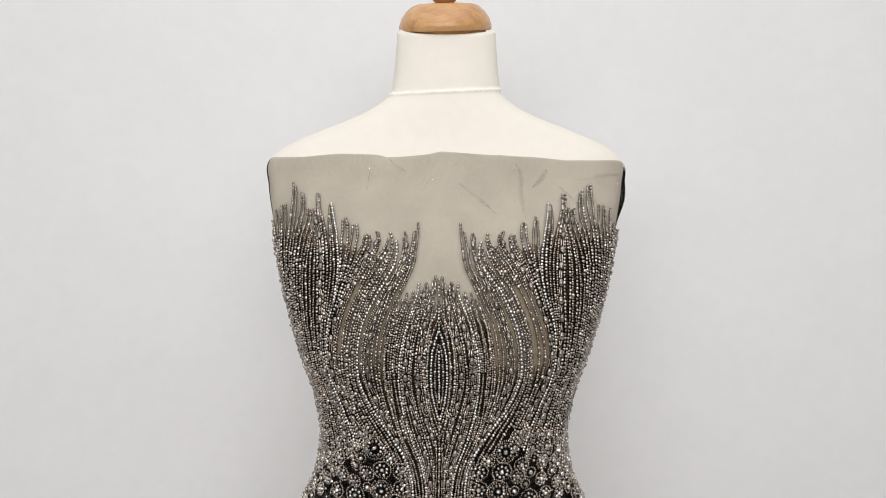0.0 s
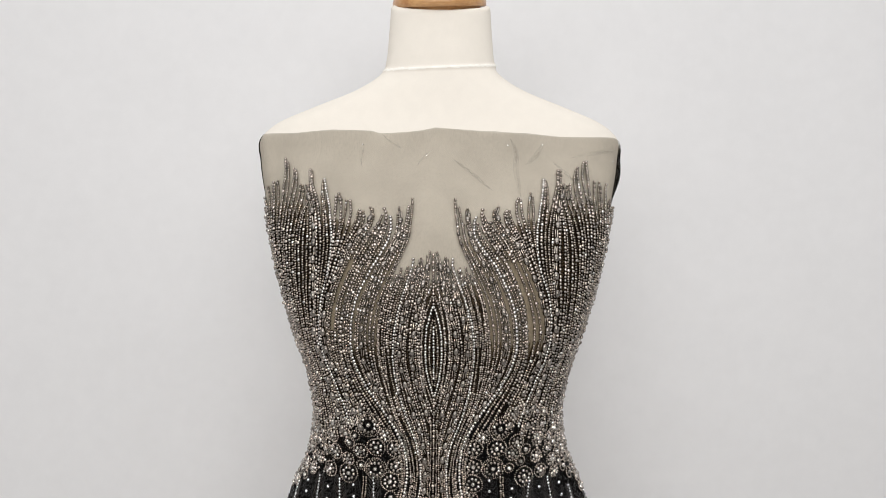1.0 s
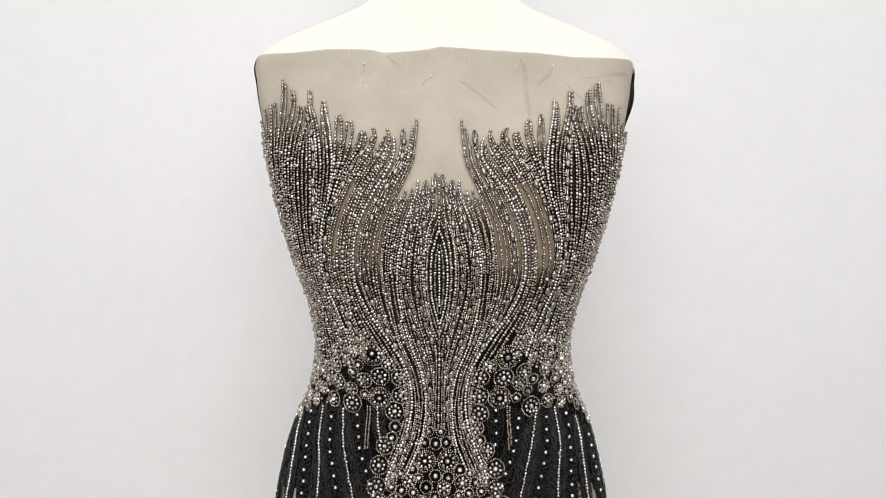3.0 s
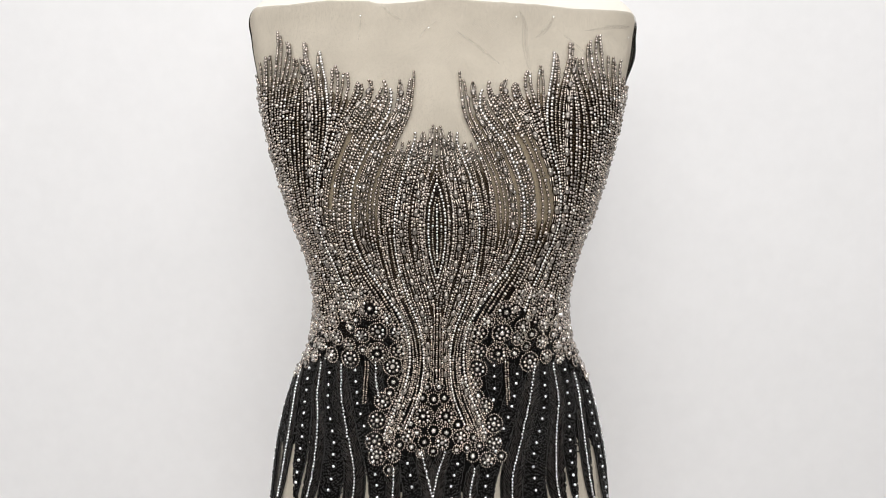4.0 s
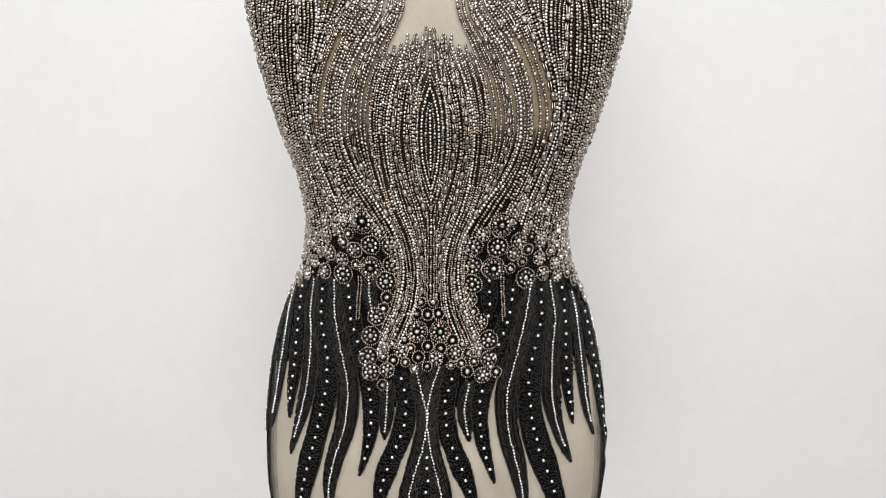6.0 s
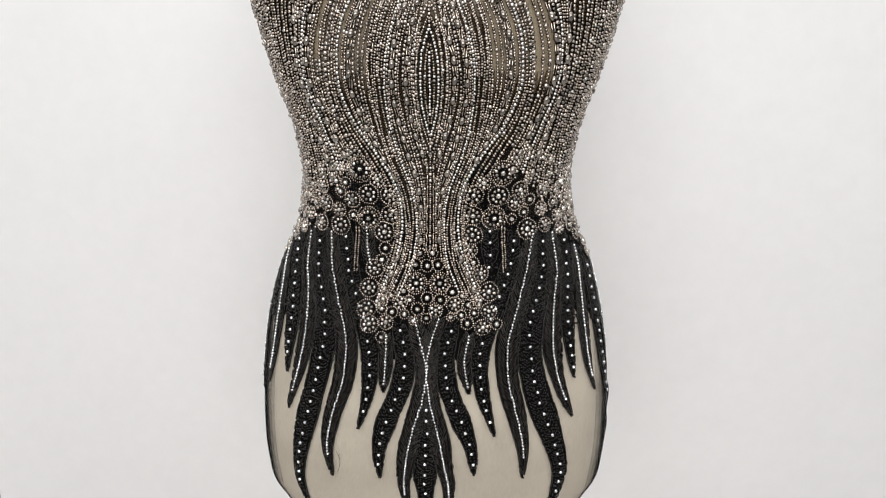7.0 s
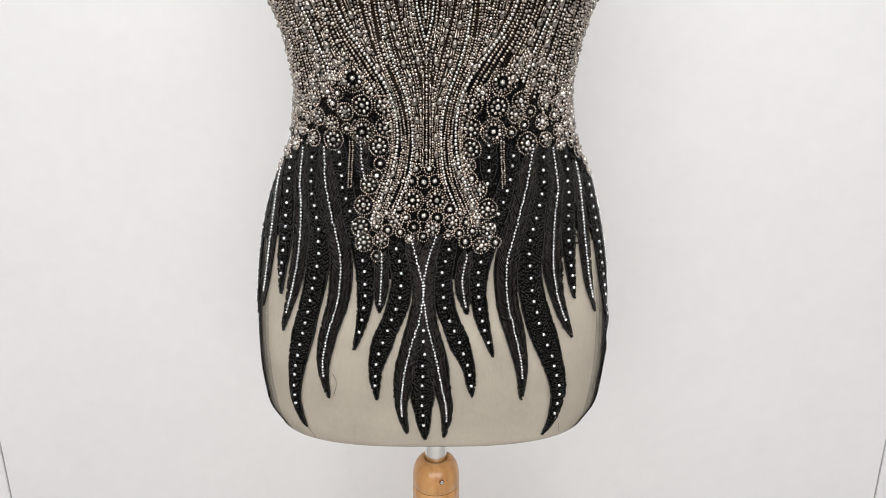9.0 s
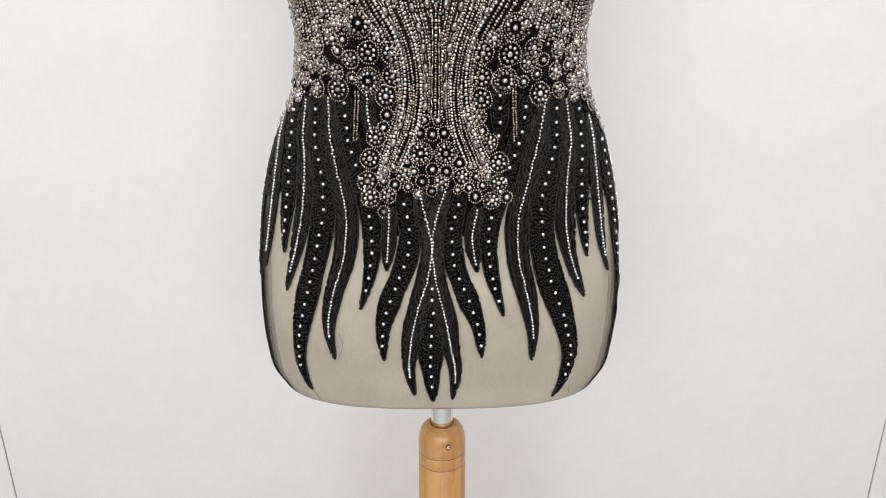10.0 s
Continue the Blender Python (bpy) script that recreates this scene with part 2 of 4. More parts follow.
class Beads:
    """Gathers beads of several kinds for one mesh."""

    def __init__(self):
        self.v, self.f, self.m, self.n = [], [], [], 0

    def add(self, shape, place, along, up, length, wide, slot=0, high=None):
        place = np.atleast_2d(place)
        k = len(place)
        if k == 0 or place.size == 0:
            return
        along, up = np.broadcast_to(along, (k, 3)), np.broadcast_to(up, (k, 3))
        along = along / np.linalg.norm(along, axis=1, keepdims=True)
        side = np.cross(up, along)
        side /= np.linalg.norm(side, axis=1, keepdims=True)
        up = np.cross(along, side)
        length, wide = np.broadcast_to(length, k), np.broadcast_to(wide, k)
        if high is None:
            roll = (np.arange(k) * 2.39996 + self.n * .7)[:, None]
            side, up = side * np.cos(roll) + up * np.sin(roll), up * np.cos(roll) - side * np.sin(roll)
        high = wide if high is None else np.broadcast_to(high, k)
        p, f = shape
        v = (place[:, None] + p[None, :, 0:1] * (along * length[:, None])[:, None]
             + p[None, :, 1:2] * (side * wide[:, None])[:, None] + p[None, :, 2:3] * (up * high[:, None])[:, None])
        self.v.append(v.reshape(-1, 3))
        self.f.append((f[None] + self.n + (np.arange(k) * len(p))[:, None, None]).reshape(-1, 3))
        self.m.append(np.full(k * len(f), slot))
        self.n += k * len(p)

    def mesh(self, name, mats, smooth=True):
        v, f, m = np.concatenate(self.v), np.concatenate(self.f), np.concatenate(self.m)
        me = bpy.data.meshes.new(name)
        me.vertices.add(len(v))
        me.vertices.foreach_set("co", v.astype(np.float32).ravel())
        me.loops.add(f.size)
        me.loops.foreach_set("vertex_index", f.astype(np.int32).ravel())
        me.polygons.add(len(f))
        me.polygons.foreach_set("loop_start", np.arange(0, f.size, 3, dtype=np.int32))
        for x in mats:
            me.materials.append(x)
        me.polygons.foreach_set("material_index", m.astype(np.int32))
        me.polygons.foreach_set("use_smooth", np.full(len(f), smooth))
        me.update(calc_edges=True)
        return me

    def part(self, name, mats, parent, label="", smooth=True):
        ob = new(name, self.mesh(name, mats, smooth))
        ob.parent = parent
        return tagged(ob, label)


def single(name, shape, mat, smooth=True):
    b = Beads()
    b.add(shape, (0, 0, 0), (1, 0, 0), (0, 0, 1), 1, 1)
    return b.mesh(name, [mat], smooth)


def normal(a, z):
    da, dz = surf(a + .004, z) - surf(a - .004, z), surf(a, z + .001) - surf(a, z - .001)
    n = np.cross(da, dz)
    return n / np.linalg.norm(n, axis=-1, keepdims=True)


def turn_matrix(place, along, up, length, wide, high):
    x = Vector(along).normalized()
    y = Vector(up).cross(x).normalized()
    z = x.cross(y)
    m = Matrix((x * length, y * wide, z * high)).transposed().to_4x4()
    return Matrix.Translation(Vector(place)) @ m


def spline(pts, n):
    """Smooth curve through a few points, n places on it."""
    p = np.asarray(pts, float)
    t = np.concatenate([[0], np.cumsum(np.hypot(*(np.diff(p, axis=0) * (.3, 1)).T))])
    s = np.linspace(0, t[-1], n)
    return np.stack([smooth_curve(s, t, p[:, k]) for k in range(2)], -1)


def lathe_part(name, profile, seg, mat, parent=None, x0=0.0, y0=0.0, label="", index=None, mats=None):
    """Turned about the upright axis: rings of (height, radius)."""
    v, f = [], []
    for z, r in profile:
        v += [(x0 + r * math.cos(2 * math.pi * k / seg), y0 + r * math.sin(2 * math.pi * k / seg), z) for k in range(seg)]
    for i in range(len(profile) - 1):
        for k in range(seg):
            k2 = (k + 1) % seg
            f.append((i * seg + k, i * seg + k2, (i + 1) * seg + k2, (i + 1) * seg + k))
    f.append(tuple(range(seg))[::-1])
    f.append(tuple((len(profile) - 1) * seg + k for k in range(seg)))
    return link_mesh(name, v, f, mats or [mat], parent, label, index)


def box(name, lo, hi, mat, parent=None, label="", bevel=0.0):
    bm = bmesh.new()
    bmesh.ops.create_cube(bm, size=1)
    for v in bm.verts:
        v.co = Vector([l + (h - l) * (c + .5) for l, h, c in zip(lo, hi, v.co)])
    if bevel:
        bmesh.ops.bevel(bm, geom=bm.edges[:], offset=bevel, segments=2, affect="EDGES")
    me = bpy.data.meshes.new(name)
    bm.to_mesh(me)
    bm.free()
    me.materials.append(mat)
    ob = new(name, me)
    ob.parent = parent
    return tagged(ob, label)


# ---- the room ----
def structure(name, lo, hi, mat, label):
    return tagged(box(name, lo, hi, mat), label, "wall" if "wall" in name else name, kind="structure")


structure("floor", (-2.4, -2.8, -.1), (2.4, 1.2, 0), FLOOR, "pale grey floor of the white studio room")
structure("ceiling", (-2.4, -2.8, 2.7), (2.4, 1.2, 2.8), WALL, "plain white painted ceiling of the room")
structure("wall_left", (-2.5, -2.8, 0), (-2.4, 1.2, 2.7), PALE_WALL, "plain grey painted side wall")
structure("wall_right", (2.4, -2.8, 0), (2.5, 1.2, 2.7), PALE_WALL, "plain grey painted side wall")
structure("wall_front", (-2.4, -2.9, 0), (2.4, -2.8, 2.7), GREY_WALL, "plain grey painted wall behind the viewer")
structure("wall_back", (-2.4, 1.085, 0), (2.4, 1.2, 2.7), GREY_WALL, "plain grey painted wall behind the backdrop boards")
for x0, x1 in ((-2.39, -.8700), (-.8670, .8875), (.8905, 2.39)):
    board = box("backdrop_board", (x0, 1.062, 0), (x1, 1.080, 2.69), WALL, bevel=.001)
    tagged(board, "smooth matt white backdrop board against the wall", "backdrop board", "backdrop boards", kind="structure")


# ---- dress form ----
def dress_form():
    """One closed skin: torso, shoulders and neck, with a raised stitched collar seam."""
    rings = np.concatenate([np.linspace(.757, 1.45, 90), np.linspace(1.456, 1.526, 24), np.linspace(1.528, 1.566, 39), np.linspace(1.569, 1.611, 14)])
    a = np.linspace(-2, 2, 241)[:-1]
    seam = 1.5385 + .0085 * (1 - np.cos(a * np.pi / 2)) + .0035 * np.sin(a * np.pi / 2)
    v = []
    for z in rings:
        p = surf(a, np.full_like(a, z))
        ridge = np.exp(-((z - seam) / .0022) ** 2) * (.0016 + .0003 * np.sin(a * 400))
        out = normal(a, np.full_like(a, min(z, 1.60)))
        p = p + out * ridge[:, None]
        p[:, 2] += np.clip((z - 1.556) / .055, 0, 1) * (.0105 - .0165 * np.cos(a * np.pi / 2))
        v.append(p)
    for drop, shrink in ((.003, .0012), (.005, .0038), (.006, .009)):
        p = surf(a, np.full_like(a, .757), -shrink)
        p[:, 2] -= drop
        v.insert(0, p)
    for rise, shrink in ((.0025, .0012), (.004, .005)):
        p = surf(a, np.full_like(a, 1.611), -shrink)
        p[:, 2] += rise + .0105 - .0165 * np.cos(a * np.pi / 2)
        v.append(p)
    n, seg = len(v), len(a)
    f = [(i * seg + k, i * seg + (k + 1) % seg, (i + 1) * seg + (k + 1) % seg, (i + 1) * seg + k) for i in range(n - 1) for k in range(seg)]
    zz = np.repeat(np.array([w[0, 2] for w in v])[:-1], seg)
    idx = (np.abs(zz + .0005 - np.tile(seam, n - 1)) < .0014).astype(int)
    pts = np.concatenate(v)
    f += [tuple(range(seg))[::-1], tuple((n - 1) * seg + k for k in range(seg))]
    ob = link_mesh("dress_form", pts, f, [LINEN, SEAM], index=np.concatenate([idx, [0, 0]]))
    return tagged(ob, "cream jersey covered tailor's torso form with a short neck", "dress form")


dress_form()


def neck_cap():
    base = tagged(new("neck_cap"), "turned lacquered beech cap with a knob on the form's neck", "neck cap")
    prof = [(1.596, .048), (1.6145, .0525), (1.6145, .0575), (1.616, .0594), (1.621, .0593), (1.6295, .0562), (1.6375, .0505), (1.643, .0442), (1.6455, .039), (1.6467, .034), (1.647, .012)]
    lathe_part("cap", prof, 64, BEECH_CAP, base)
    knob = [(1.647, .010), (1.6485, .0125), (1.6525, .0165), (1.6595, .0205), (1.6685, .022), (1.6775, .0205), (1.6845, .016), (1.6885, .009), (1.6895, .001)]
    lathe_part("knob", knob, 40, BEECH_CAP, base, label="round turned beech knob")
    base.matrix_basis = pose(.0030, .734, 1.6305, 21, -1.6, 0) @ pose(0, 0, -1.6145)


neck_cap()


def form_stand():
    base = tagged(new("form_stand"), "beech column stand with a polished steel pole under the form", "stand")
    x, y = .001, .722
    lathe_part("pole", [(.60, .0145), (.76, .0145)], 40, CHROME, base, x, y, "polished steel pole")
    prof, idx = [(.03, .031), (.30, .031)], []
    for g in (.6100, .6265):
        prof += [(g - .0012, .031), (g - .0004, .0302), (g + .0004, .0302), (g + .0012, .031)]
    prof += [(.640, .0308), (.648, .0296), (.654, .0275), (.659, .0245), (.6625, .0205), (.664, .0165), (.6635, .0150), (.640, .0148)]
    seg = 56
    for i in range(len(prof) - 1):
        idx += [1 if i in (3, 7) else 0] * seg
    lathe_part("column", prof, seg, BEECH, base, x, y, "honey coloured lacquered beech column", idx + [0, 0], [BEECH, GROOVE])
    foot = [(0, .17), (.012, .17), (.02, .166), (.026, .15), (.03, .06), (.034, .031)]
    lathe_part("foot", foot, 64, BEECH, base, x, y, "round beech foot")
    b = Beads()
    b.add(TUBE, (x + .0075, y - .0292, .6465), (.24, -.95, .2), (0, 0, 1), .004, .0065)
    b.add(TUBE, (x + .0079, y - .0305, .6468), (.24, -.95, .2), (0, 0, 1), .003, .0042, 1)
    b.part("set_screw", [GROOVE, CHROME], base, "recessed dark steel grub screw")


form_stand()

# ---- beaded panel ----
panel = tagged(new("beaded_bodice_panel"), "grey tulle bodice panel with gunmetal beading and black leaves", "bodice")
MID = -.0213     # the pattern's middle line


def tulle():
    """The net, cut straight across the chest with a slightly wavy edge, drawn round the form and under its rim."""
    edge_a = np.array([-2, -1, -.92, -.555, -.394, -.3, -.235, -.202, -.114, -.056, -.017, .022, .138, .324, .441, .587, .788, .92, 1, 2])
    edge_z = np.array([1.45, 1.461, 1.462, 1.459, 1.462, 1.461, 1.460, 1.4565, 1.4585, 1.4605, 1.464, 1.463, 1.460, 1.457, 1.454, 1.455, 1.457, 1.455, 1.453, 1.45])
    folds = [(.20, 1.435, -.02, .030, .0022), (.29, 1.44, .02, .022, .0020), (.25, 1.40, .01, .04, .0018), (.08, 1.41, .05, .03, .0012), (-.20, 1.45, .02, .012, .002), (-.03, 1.44, -.04, .025, .0014), (.60, 1.435, .14, .008, .0012), (-.6, 1.43, .1, .02, .0008)]

    def sheet(name, a0, a1, na, lift, mat, top_drop=0.0, edge_darkening=False):
        t = np.concatenate([np.linspace(0, .0125, 7)[:-1], np.linspace(.0125, 1, 124)])
        A, T = np.meshgrid(np.linspace(a0, a1, na), t)
        if edge_darkening:
            # the added edge darkening is broad at the hip and narrow at the arm
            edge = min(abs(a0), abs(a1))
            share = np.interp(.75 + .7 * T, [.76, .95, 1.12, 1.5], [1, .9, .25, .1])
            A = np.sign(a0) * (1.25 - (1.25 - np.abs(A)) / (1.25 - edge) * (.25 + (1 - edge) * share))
        top = np.interp(A, edge_a, edge_z) - top_drop
        Z = .7485 + (top - .7485) * T
        off = np.full_like(A, lift)
        for fa, fz, lean, high, size in folds:
            off += size * np.exp(-((A - fa - lean * (Z - fz) / .04) / .014) ** 2 - ((Z - fz) / high) ** 2)
        # slack net at the side of the arm
        off += .0052 * np.clip((A - .9) / .12, 0, 1) * np.exp(-((A - 1.05) / .2) ** 2) * np.clip((Z - 1.30) / .08, 0, 1) * (1 + .5 * np.sin(Z * 90))
        off += .004 * np.exp(-((A - 1.0) / .1) ** 2 - ((Z - .86) / .05) ** 2) * (1 + .6 * np.sin(Z * 160))
        under = np.clip((.757 - Z) / .0085, 0, 1) * math.pi / 2
        P = surf(A, np.maximum(Z, .757), -.012 * (1 - np.cos(under))) + normal(A, np.maximum(Z, .7575)) * (off * np.cos(under))[..., None]
        P[..., 2] -= .0068 * np.sin(under)
        nt = len(t)
        f = [(i * na + k, i * na + k + 1, (i + 1) * na + k + 1, (i + 1) * na + k) for i in range(nt - 1) for k in range(na - 1)]
        return link_mesh(name, P.reshape(-1, 3), f, [mat], panel)

    sheet("tulle", -1.999, 1.999, 380, .0010, TULLE)
    # extra layers added at the flanks, to imitate the net darkening edge-on
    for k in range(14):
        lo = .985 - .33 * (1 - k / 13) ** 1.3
        sheet("edge_darkening_tulle", lo, 1.25, 30, .0013 + .00018 * k, SIDE, .0006 * k, True)
        sheet("edge_darkening_tulle", -1.25, -lo, 30, .0013 + .00018 * k, SIDE, .0006 * k, True)
    # creases: the net lies double along them
    for pts, wide in (([(.24, 1.45), (.258, 1.439), (.262, 1.412), (.28, 1.379)], .0022), ([(.366, 1.446), (.339, 1.431), (.301, 1.419)], .002), ([(.497, 1.429), (.608, 1.435), (.786, 1.44)], .0016),
                      ([(.045, 1.425), (.108, 1.408), (.177, 1.387)], .0014), ([(-.024, 1.437), (-.055, 1.428), (-.077, 1.417)], .0009), ([(-.263, 1.439), (-.27, 1.428), (-.271, 1.415)], .0008),
                      ([(-.196, 1.456), (-.171, 1.448), (-.132, 1.439)], .0010), ([(.404, 1.423), (.468, 1.409), (.527, 1.395)], .0014)):
        for share, lift in ((1.5, .0013), (.5, .0017)):
            q = spline(pts, 40)
            P, N = surf(q[:, 0], q[:, 1]), normal(q[:, 0], q[:, 1])
            T = np.gradient(P, axis=0)
            S = np.cross(N, T)
            S /= np.linalg.norm(S, axis=1, keepdims=True)
            taper = (np.sin(np.linspace(0, math.pi, 40)) ** .6 * wide * share)[:, None]
            v = np.stack([P + N * lift - S * taper, P + N * (lift + .0008), P + N * lift + S * taper], 1).reshape(-1, 3)
            f = [(3 * i + c, 3 * i + c + 1, 3 * i + c + 4, 3 * i + c + 3) for i in range(39) for c in range(2)]
            link_mesh("crease", v, f, [CREASE], panel)


tulle()

# heights and ways round of the guiding lines of the beading, from the middle outwards
LEVELS = (1.445, 1.41, 1.385, 1.36, 1.335, 1.30, 1.27, 1.24, 1.21, 1.18, 1.15, 1.12, 1.09, 1.065, 1.045, 1.025, 1.005)
A0 = (-0.002, -0.001, -0.001, -0.001, -0.001, -0.001, -0.001, -0.000, 0.000, 0.001, 0.001, 0.000, -0.001, -0.003, -0.004, -0.006, -0.007)
A1 = (0.002, 0.003, 0.004, 0.006, 0.009, 0.025, 0.050, 0.076, 0.085, 0.068, 0.034, 0.014, 0.007, 0.003, 0.000, -0.001, -0.002)
A2 = (0.009, 0.010, 0.013, 0.019, 0.029, 0.055, 0.092, 0.123, 0.135, 0.121, 0.093, 0.053, 0.035, 0.033, 0.036, 0.043, 0.055)
A3 = (0.023, 0.024, 0.027, 0.033, 0.044, 0.075, 0.115, 0.148, 0.162, 0.156, 0.129, 0.083, 0.061, 0.061, 0.069, 0.091, 0.117)
A4 = (0.055, 0.057, 0.059, 0.063, 0.070, 0.116, 0.156, 0.182, 0.193, 0.190, 0.165, 0.113, 0.087, 0.084, 0.094, 0.117, 0.146)
A5 = (0.068, 0.068, 0.070, 0.074, 0.083, 0.136, 0.183, 0.212, 0.224, 0.215, 0.182, 0.128, 0.102, 0.101, 0.115, 0.139, 0.167)
A6 = (0.113, 0.114, 0.117, 0.126, 0.146, 0.223, 0.285, 0.322, 0.333, 0.298, 0.216, 0.143, 0.118, 0.121, 0.135, 0.159, 0.185)
A7 = (0.120, 0.123, 0.131, 0.149, 0.194, 0.274, 0.330, 0.366, 0.388, 0.375, 0.318, 0.243, 0.199, 0.180, 0.169, 0.176, 0.194)
A8 = (0.126, 0.133, 0.153, 0.196, 0.268, 0.346, 0.408, 0.454, 0.461, 0.429, 0.378, 0.324, 0.282, 0.257, 0.242, 0.237, 0.240)
A8b = (0.404, 0.397, 0.382, 0.371, 0.365, 0.393, 0.442, 0.482, 0.494, 0.472, 0.433, 0.391, 0.354, 0.326, 0.306, 0.297, 0.288)
A9 = (0.495, 0.486, 0.468, 0.450, 0.444, 0.458, 0.481, 0.504, 0.519, 0.511, 0.481, 0.446, 0.408, 0.376, 0.352, 0.332, 0.317)
A9b = (0.414, 0.426, 0.457, 0.503, 0.537, 0.567, 0.586, 0.601, 0.614, 0.615, 0.602, 0.573, 0.537, 0.500, 0.465, 0.439, 0.418)
A10 = (0.578, 0.589, 0.611, 0.641, 0.665, 0.687, 0.704, 0.716, 0.735, 0.757, 0.775, 0.775, 0.74, 0.70, 0.68, 0.67, 0.67)
A11 = (1.02,) * 17

CROWN = [(.010, 1.322), (.045, 1.317), (.069, 1.314), (.090, 1.310), (.112, 1.305)]
FLAMES = [(.072, 1.379), (.121, 1.371), (.151, 1.358), (.171, 1.367), (.229, 1.369), (.259, 1.366), (.299, 1.379), (.337, 1.384), (.389, 1.402), (.452, 1.414), (.476, 1.396),
          (.484, 1.374), (.496, 1.383), (.508, 1.397), (.540, 1.416), (.586, 1.427), (.646, 1.405), (.684, 1.402), (.745, 1.399), (.80, 1.385), (.875, 1.376), (.95, 1.37)]
# interval: inner line, outer line, number of strands, lowest heights, kind of the line itself
BANDS = [(A0, A1, 7, 1.056, 1.056, "silver", CROWN), (A1, A2, 4, 1.138, 1.056, "pearl", CROWN), (A2, A3, 3, 1.062, 1.014, "pearl", CROWN), (A3, A4, 4, 1.010, 1.000, "silver", CROWN),
         (A4, A5, 3, .999, .996, "seed", CROWN), (A5, A6, 7, .996, .995, "seed", FLAMES), (A6, A7, 4, .996, 1.17, "silver", FLAMES), (A7, A8, 6, 1.155, 1.135, "round", FLAMES),
         (A8, A8b, 8, 1.135, 1.13, "pearl", FLAMES), (A8b, A9, 5, 1.13, 1.115, "silver", FLAMES), (A9, A9b, 5, 1.125, 1.11, "pearl", FLAMES), (A9b, A10, 6, 1.11, 1.09, "seed", FLAMES), (A10, A11, 13, 1.10, 1.085, "round", FLAMES)]
KINDS = ("seed", "round", "seed", "bronze", "seed", "round", "bronze", "mix")
PEARL_MESH = single("pearl", OVAL, PEARL)
MATS = [GUN, ROUND, SILVER, BUGLE, BRONZE]


def place_strand(a, z, kind, rng, parent, size=1.0, lift=.0013):
    """One string of beads along the way (a, z), top to bottom."""
    P, N = surf(a, z), normal(a, z)
    d = np.concatenate([[0], np.cumsum(np.linalg.norm(np.diff(P, axis=0), axis=1))])
    total = d[-1]
    if total < .005:
        return None
    steps = []
    at = -rng.uniform(0, .002)
    if kind == "pearl":
        for c, ln in (("s", .0024), ("s", .0024), ("t", .0085)):
            steps.append((c, at + ln * size / 2, ln * size))
            at += ln * size
    while at < total:
        if kind == "pearl":
            unit = [("o", .0083), ("t", .0085)] if rng.random() < .85 else [("o", .0083), ("t", .0050), ("s", .002), ("s", .002)]
        elif kind == "mix":
            unit = [("t", .0055)] if rng.random() < .3 else [("b", .0034)] + [("s", .0024)] * int(rng.integers(2, 6))
        elif kind == "bugle":
            unit = [("t", .0080), ("s", .0022)]
        elif kind == "round":
            unit = [("r", .0035)]
        elif kind == "silver":
            unit = [("v", .0032)]
        elif kind == "bronze":
            unit = [("z", .0024)]
        else:
            unit = [("s", .0024)]
        if kind in ("seed", "bronze", "round") and rng.random() < .06:
            unit = [("v", .0034)] if rng.random() < .5 else [("b", .0040)]
        for c, ln in unit:
            steps.append((c, at + ln * size / 2, ln * size))
            at += ln * size
    steps = [s for s in steps if 0 < s[1] < total]
    pos = np.array([s[1] for s in steps])
    ln = np.array([s[2] for s in steps])
    code = np.array([s[0] for s in steps])
    Q = np.stack([np.interp(pos, d, P[:, k]) for k in range(3)], -1)
    NN = np.stack([np.interp(pos, d, N[:, k]) for k in range(3)], -1)
    NN /= np.linalg.norm(NN, axis=1, keepdims=True)
    T = np.stack([np.interp(pos + .0015, d, P[:, k]) - np.interp(pos - .0015, d, P[:, k]) for k in range(3)], -1)
    Q = Q + rng.normal(0, .00017, Q.shape)
    T = T / np.linalg.norm(T, axis=1, keepdims=True) + rng.normal(0, .09, T.shape)
    wide = {"s": .0030, "z": .0030, "r": .0036, "v": .0035, "t": .0023, "o": .0055, "b": .0045}
    slot = {"s": 0, "z": 4, "r": 1, "v": 2, "t": 3, "b": 1}
    shape = {"s": SEED, "z": SEED, "r": BALL, "v": SEED, "t": TUBE, "b": BALL}
    b = Beads()
    for c in slot:
        k = code == c
        if k.any():
            w = wide[c] * size * rng.uniform(.84, 1.1, k.sum())
            if c == "t" and kind == "pearl":
                # two bugles lie side by side between the pearls
                for sgn in (-1, 1):
                    across = np.cross(NN[k], T[k]) * (.0012 * sgn)
                    b.add(TUBE, Q[k] + across + NN[k] * (w * .5 + lift)[:, None], T[k] + rng.normal(0, .03, (k.sum(), 3)), NN[k], ln[k] * .97, w * .92, 3)
                continue
            b.add(shape[c], Q[k] + NN[k] * (w * .5 + lift)[:, None], T[k], NN[k], ln[k] * rng.uniform(.92, 1.02, k.sum()), w, slot[c])
    if not b.v:
        return None
    ob = b.part("bead_strand", MATS, parent)
    for k in np.flatnonzero(code == "o"):
        o = new("pearl", PEARL_MESH)
        o.parent = ob
        o.matrix_basis = turn_matrix(Q[k] + NN[k] * .0042, T[k], NN[k], ln[k], wide["o"] * size, wide["o"] * size)
    return ob


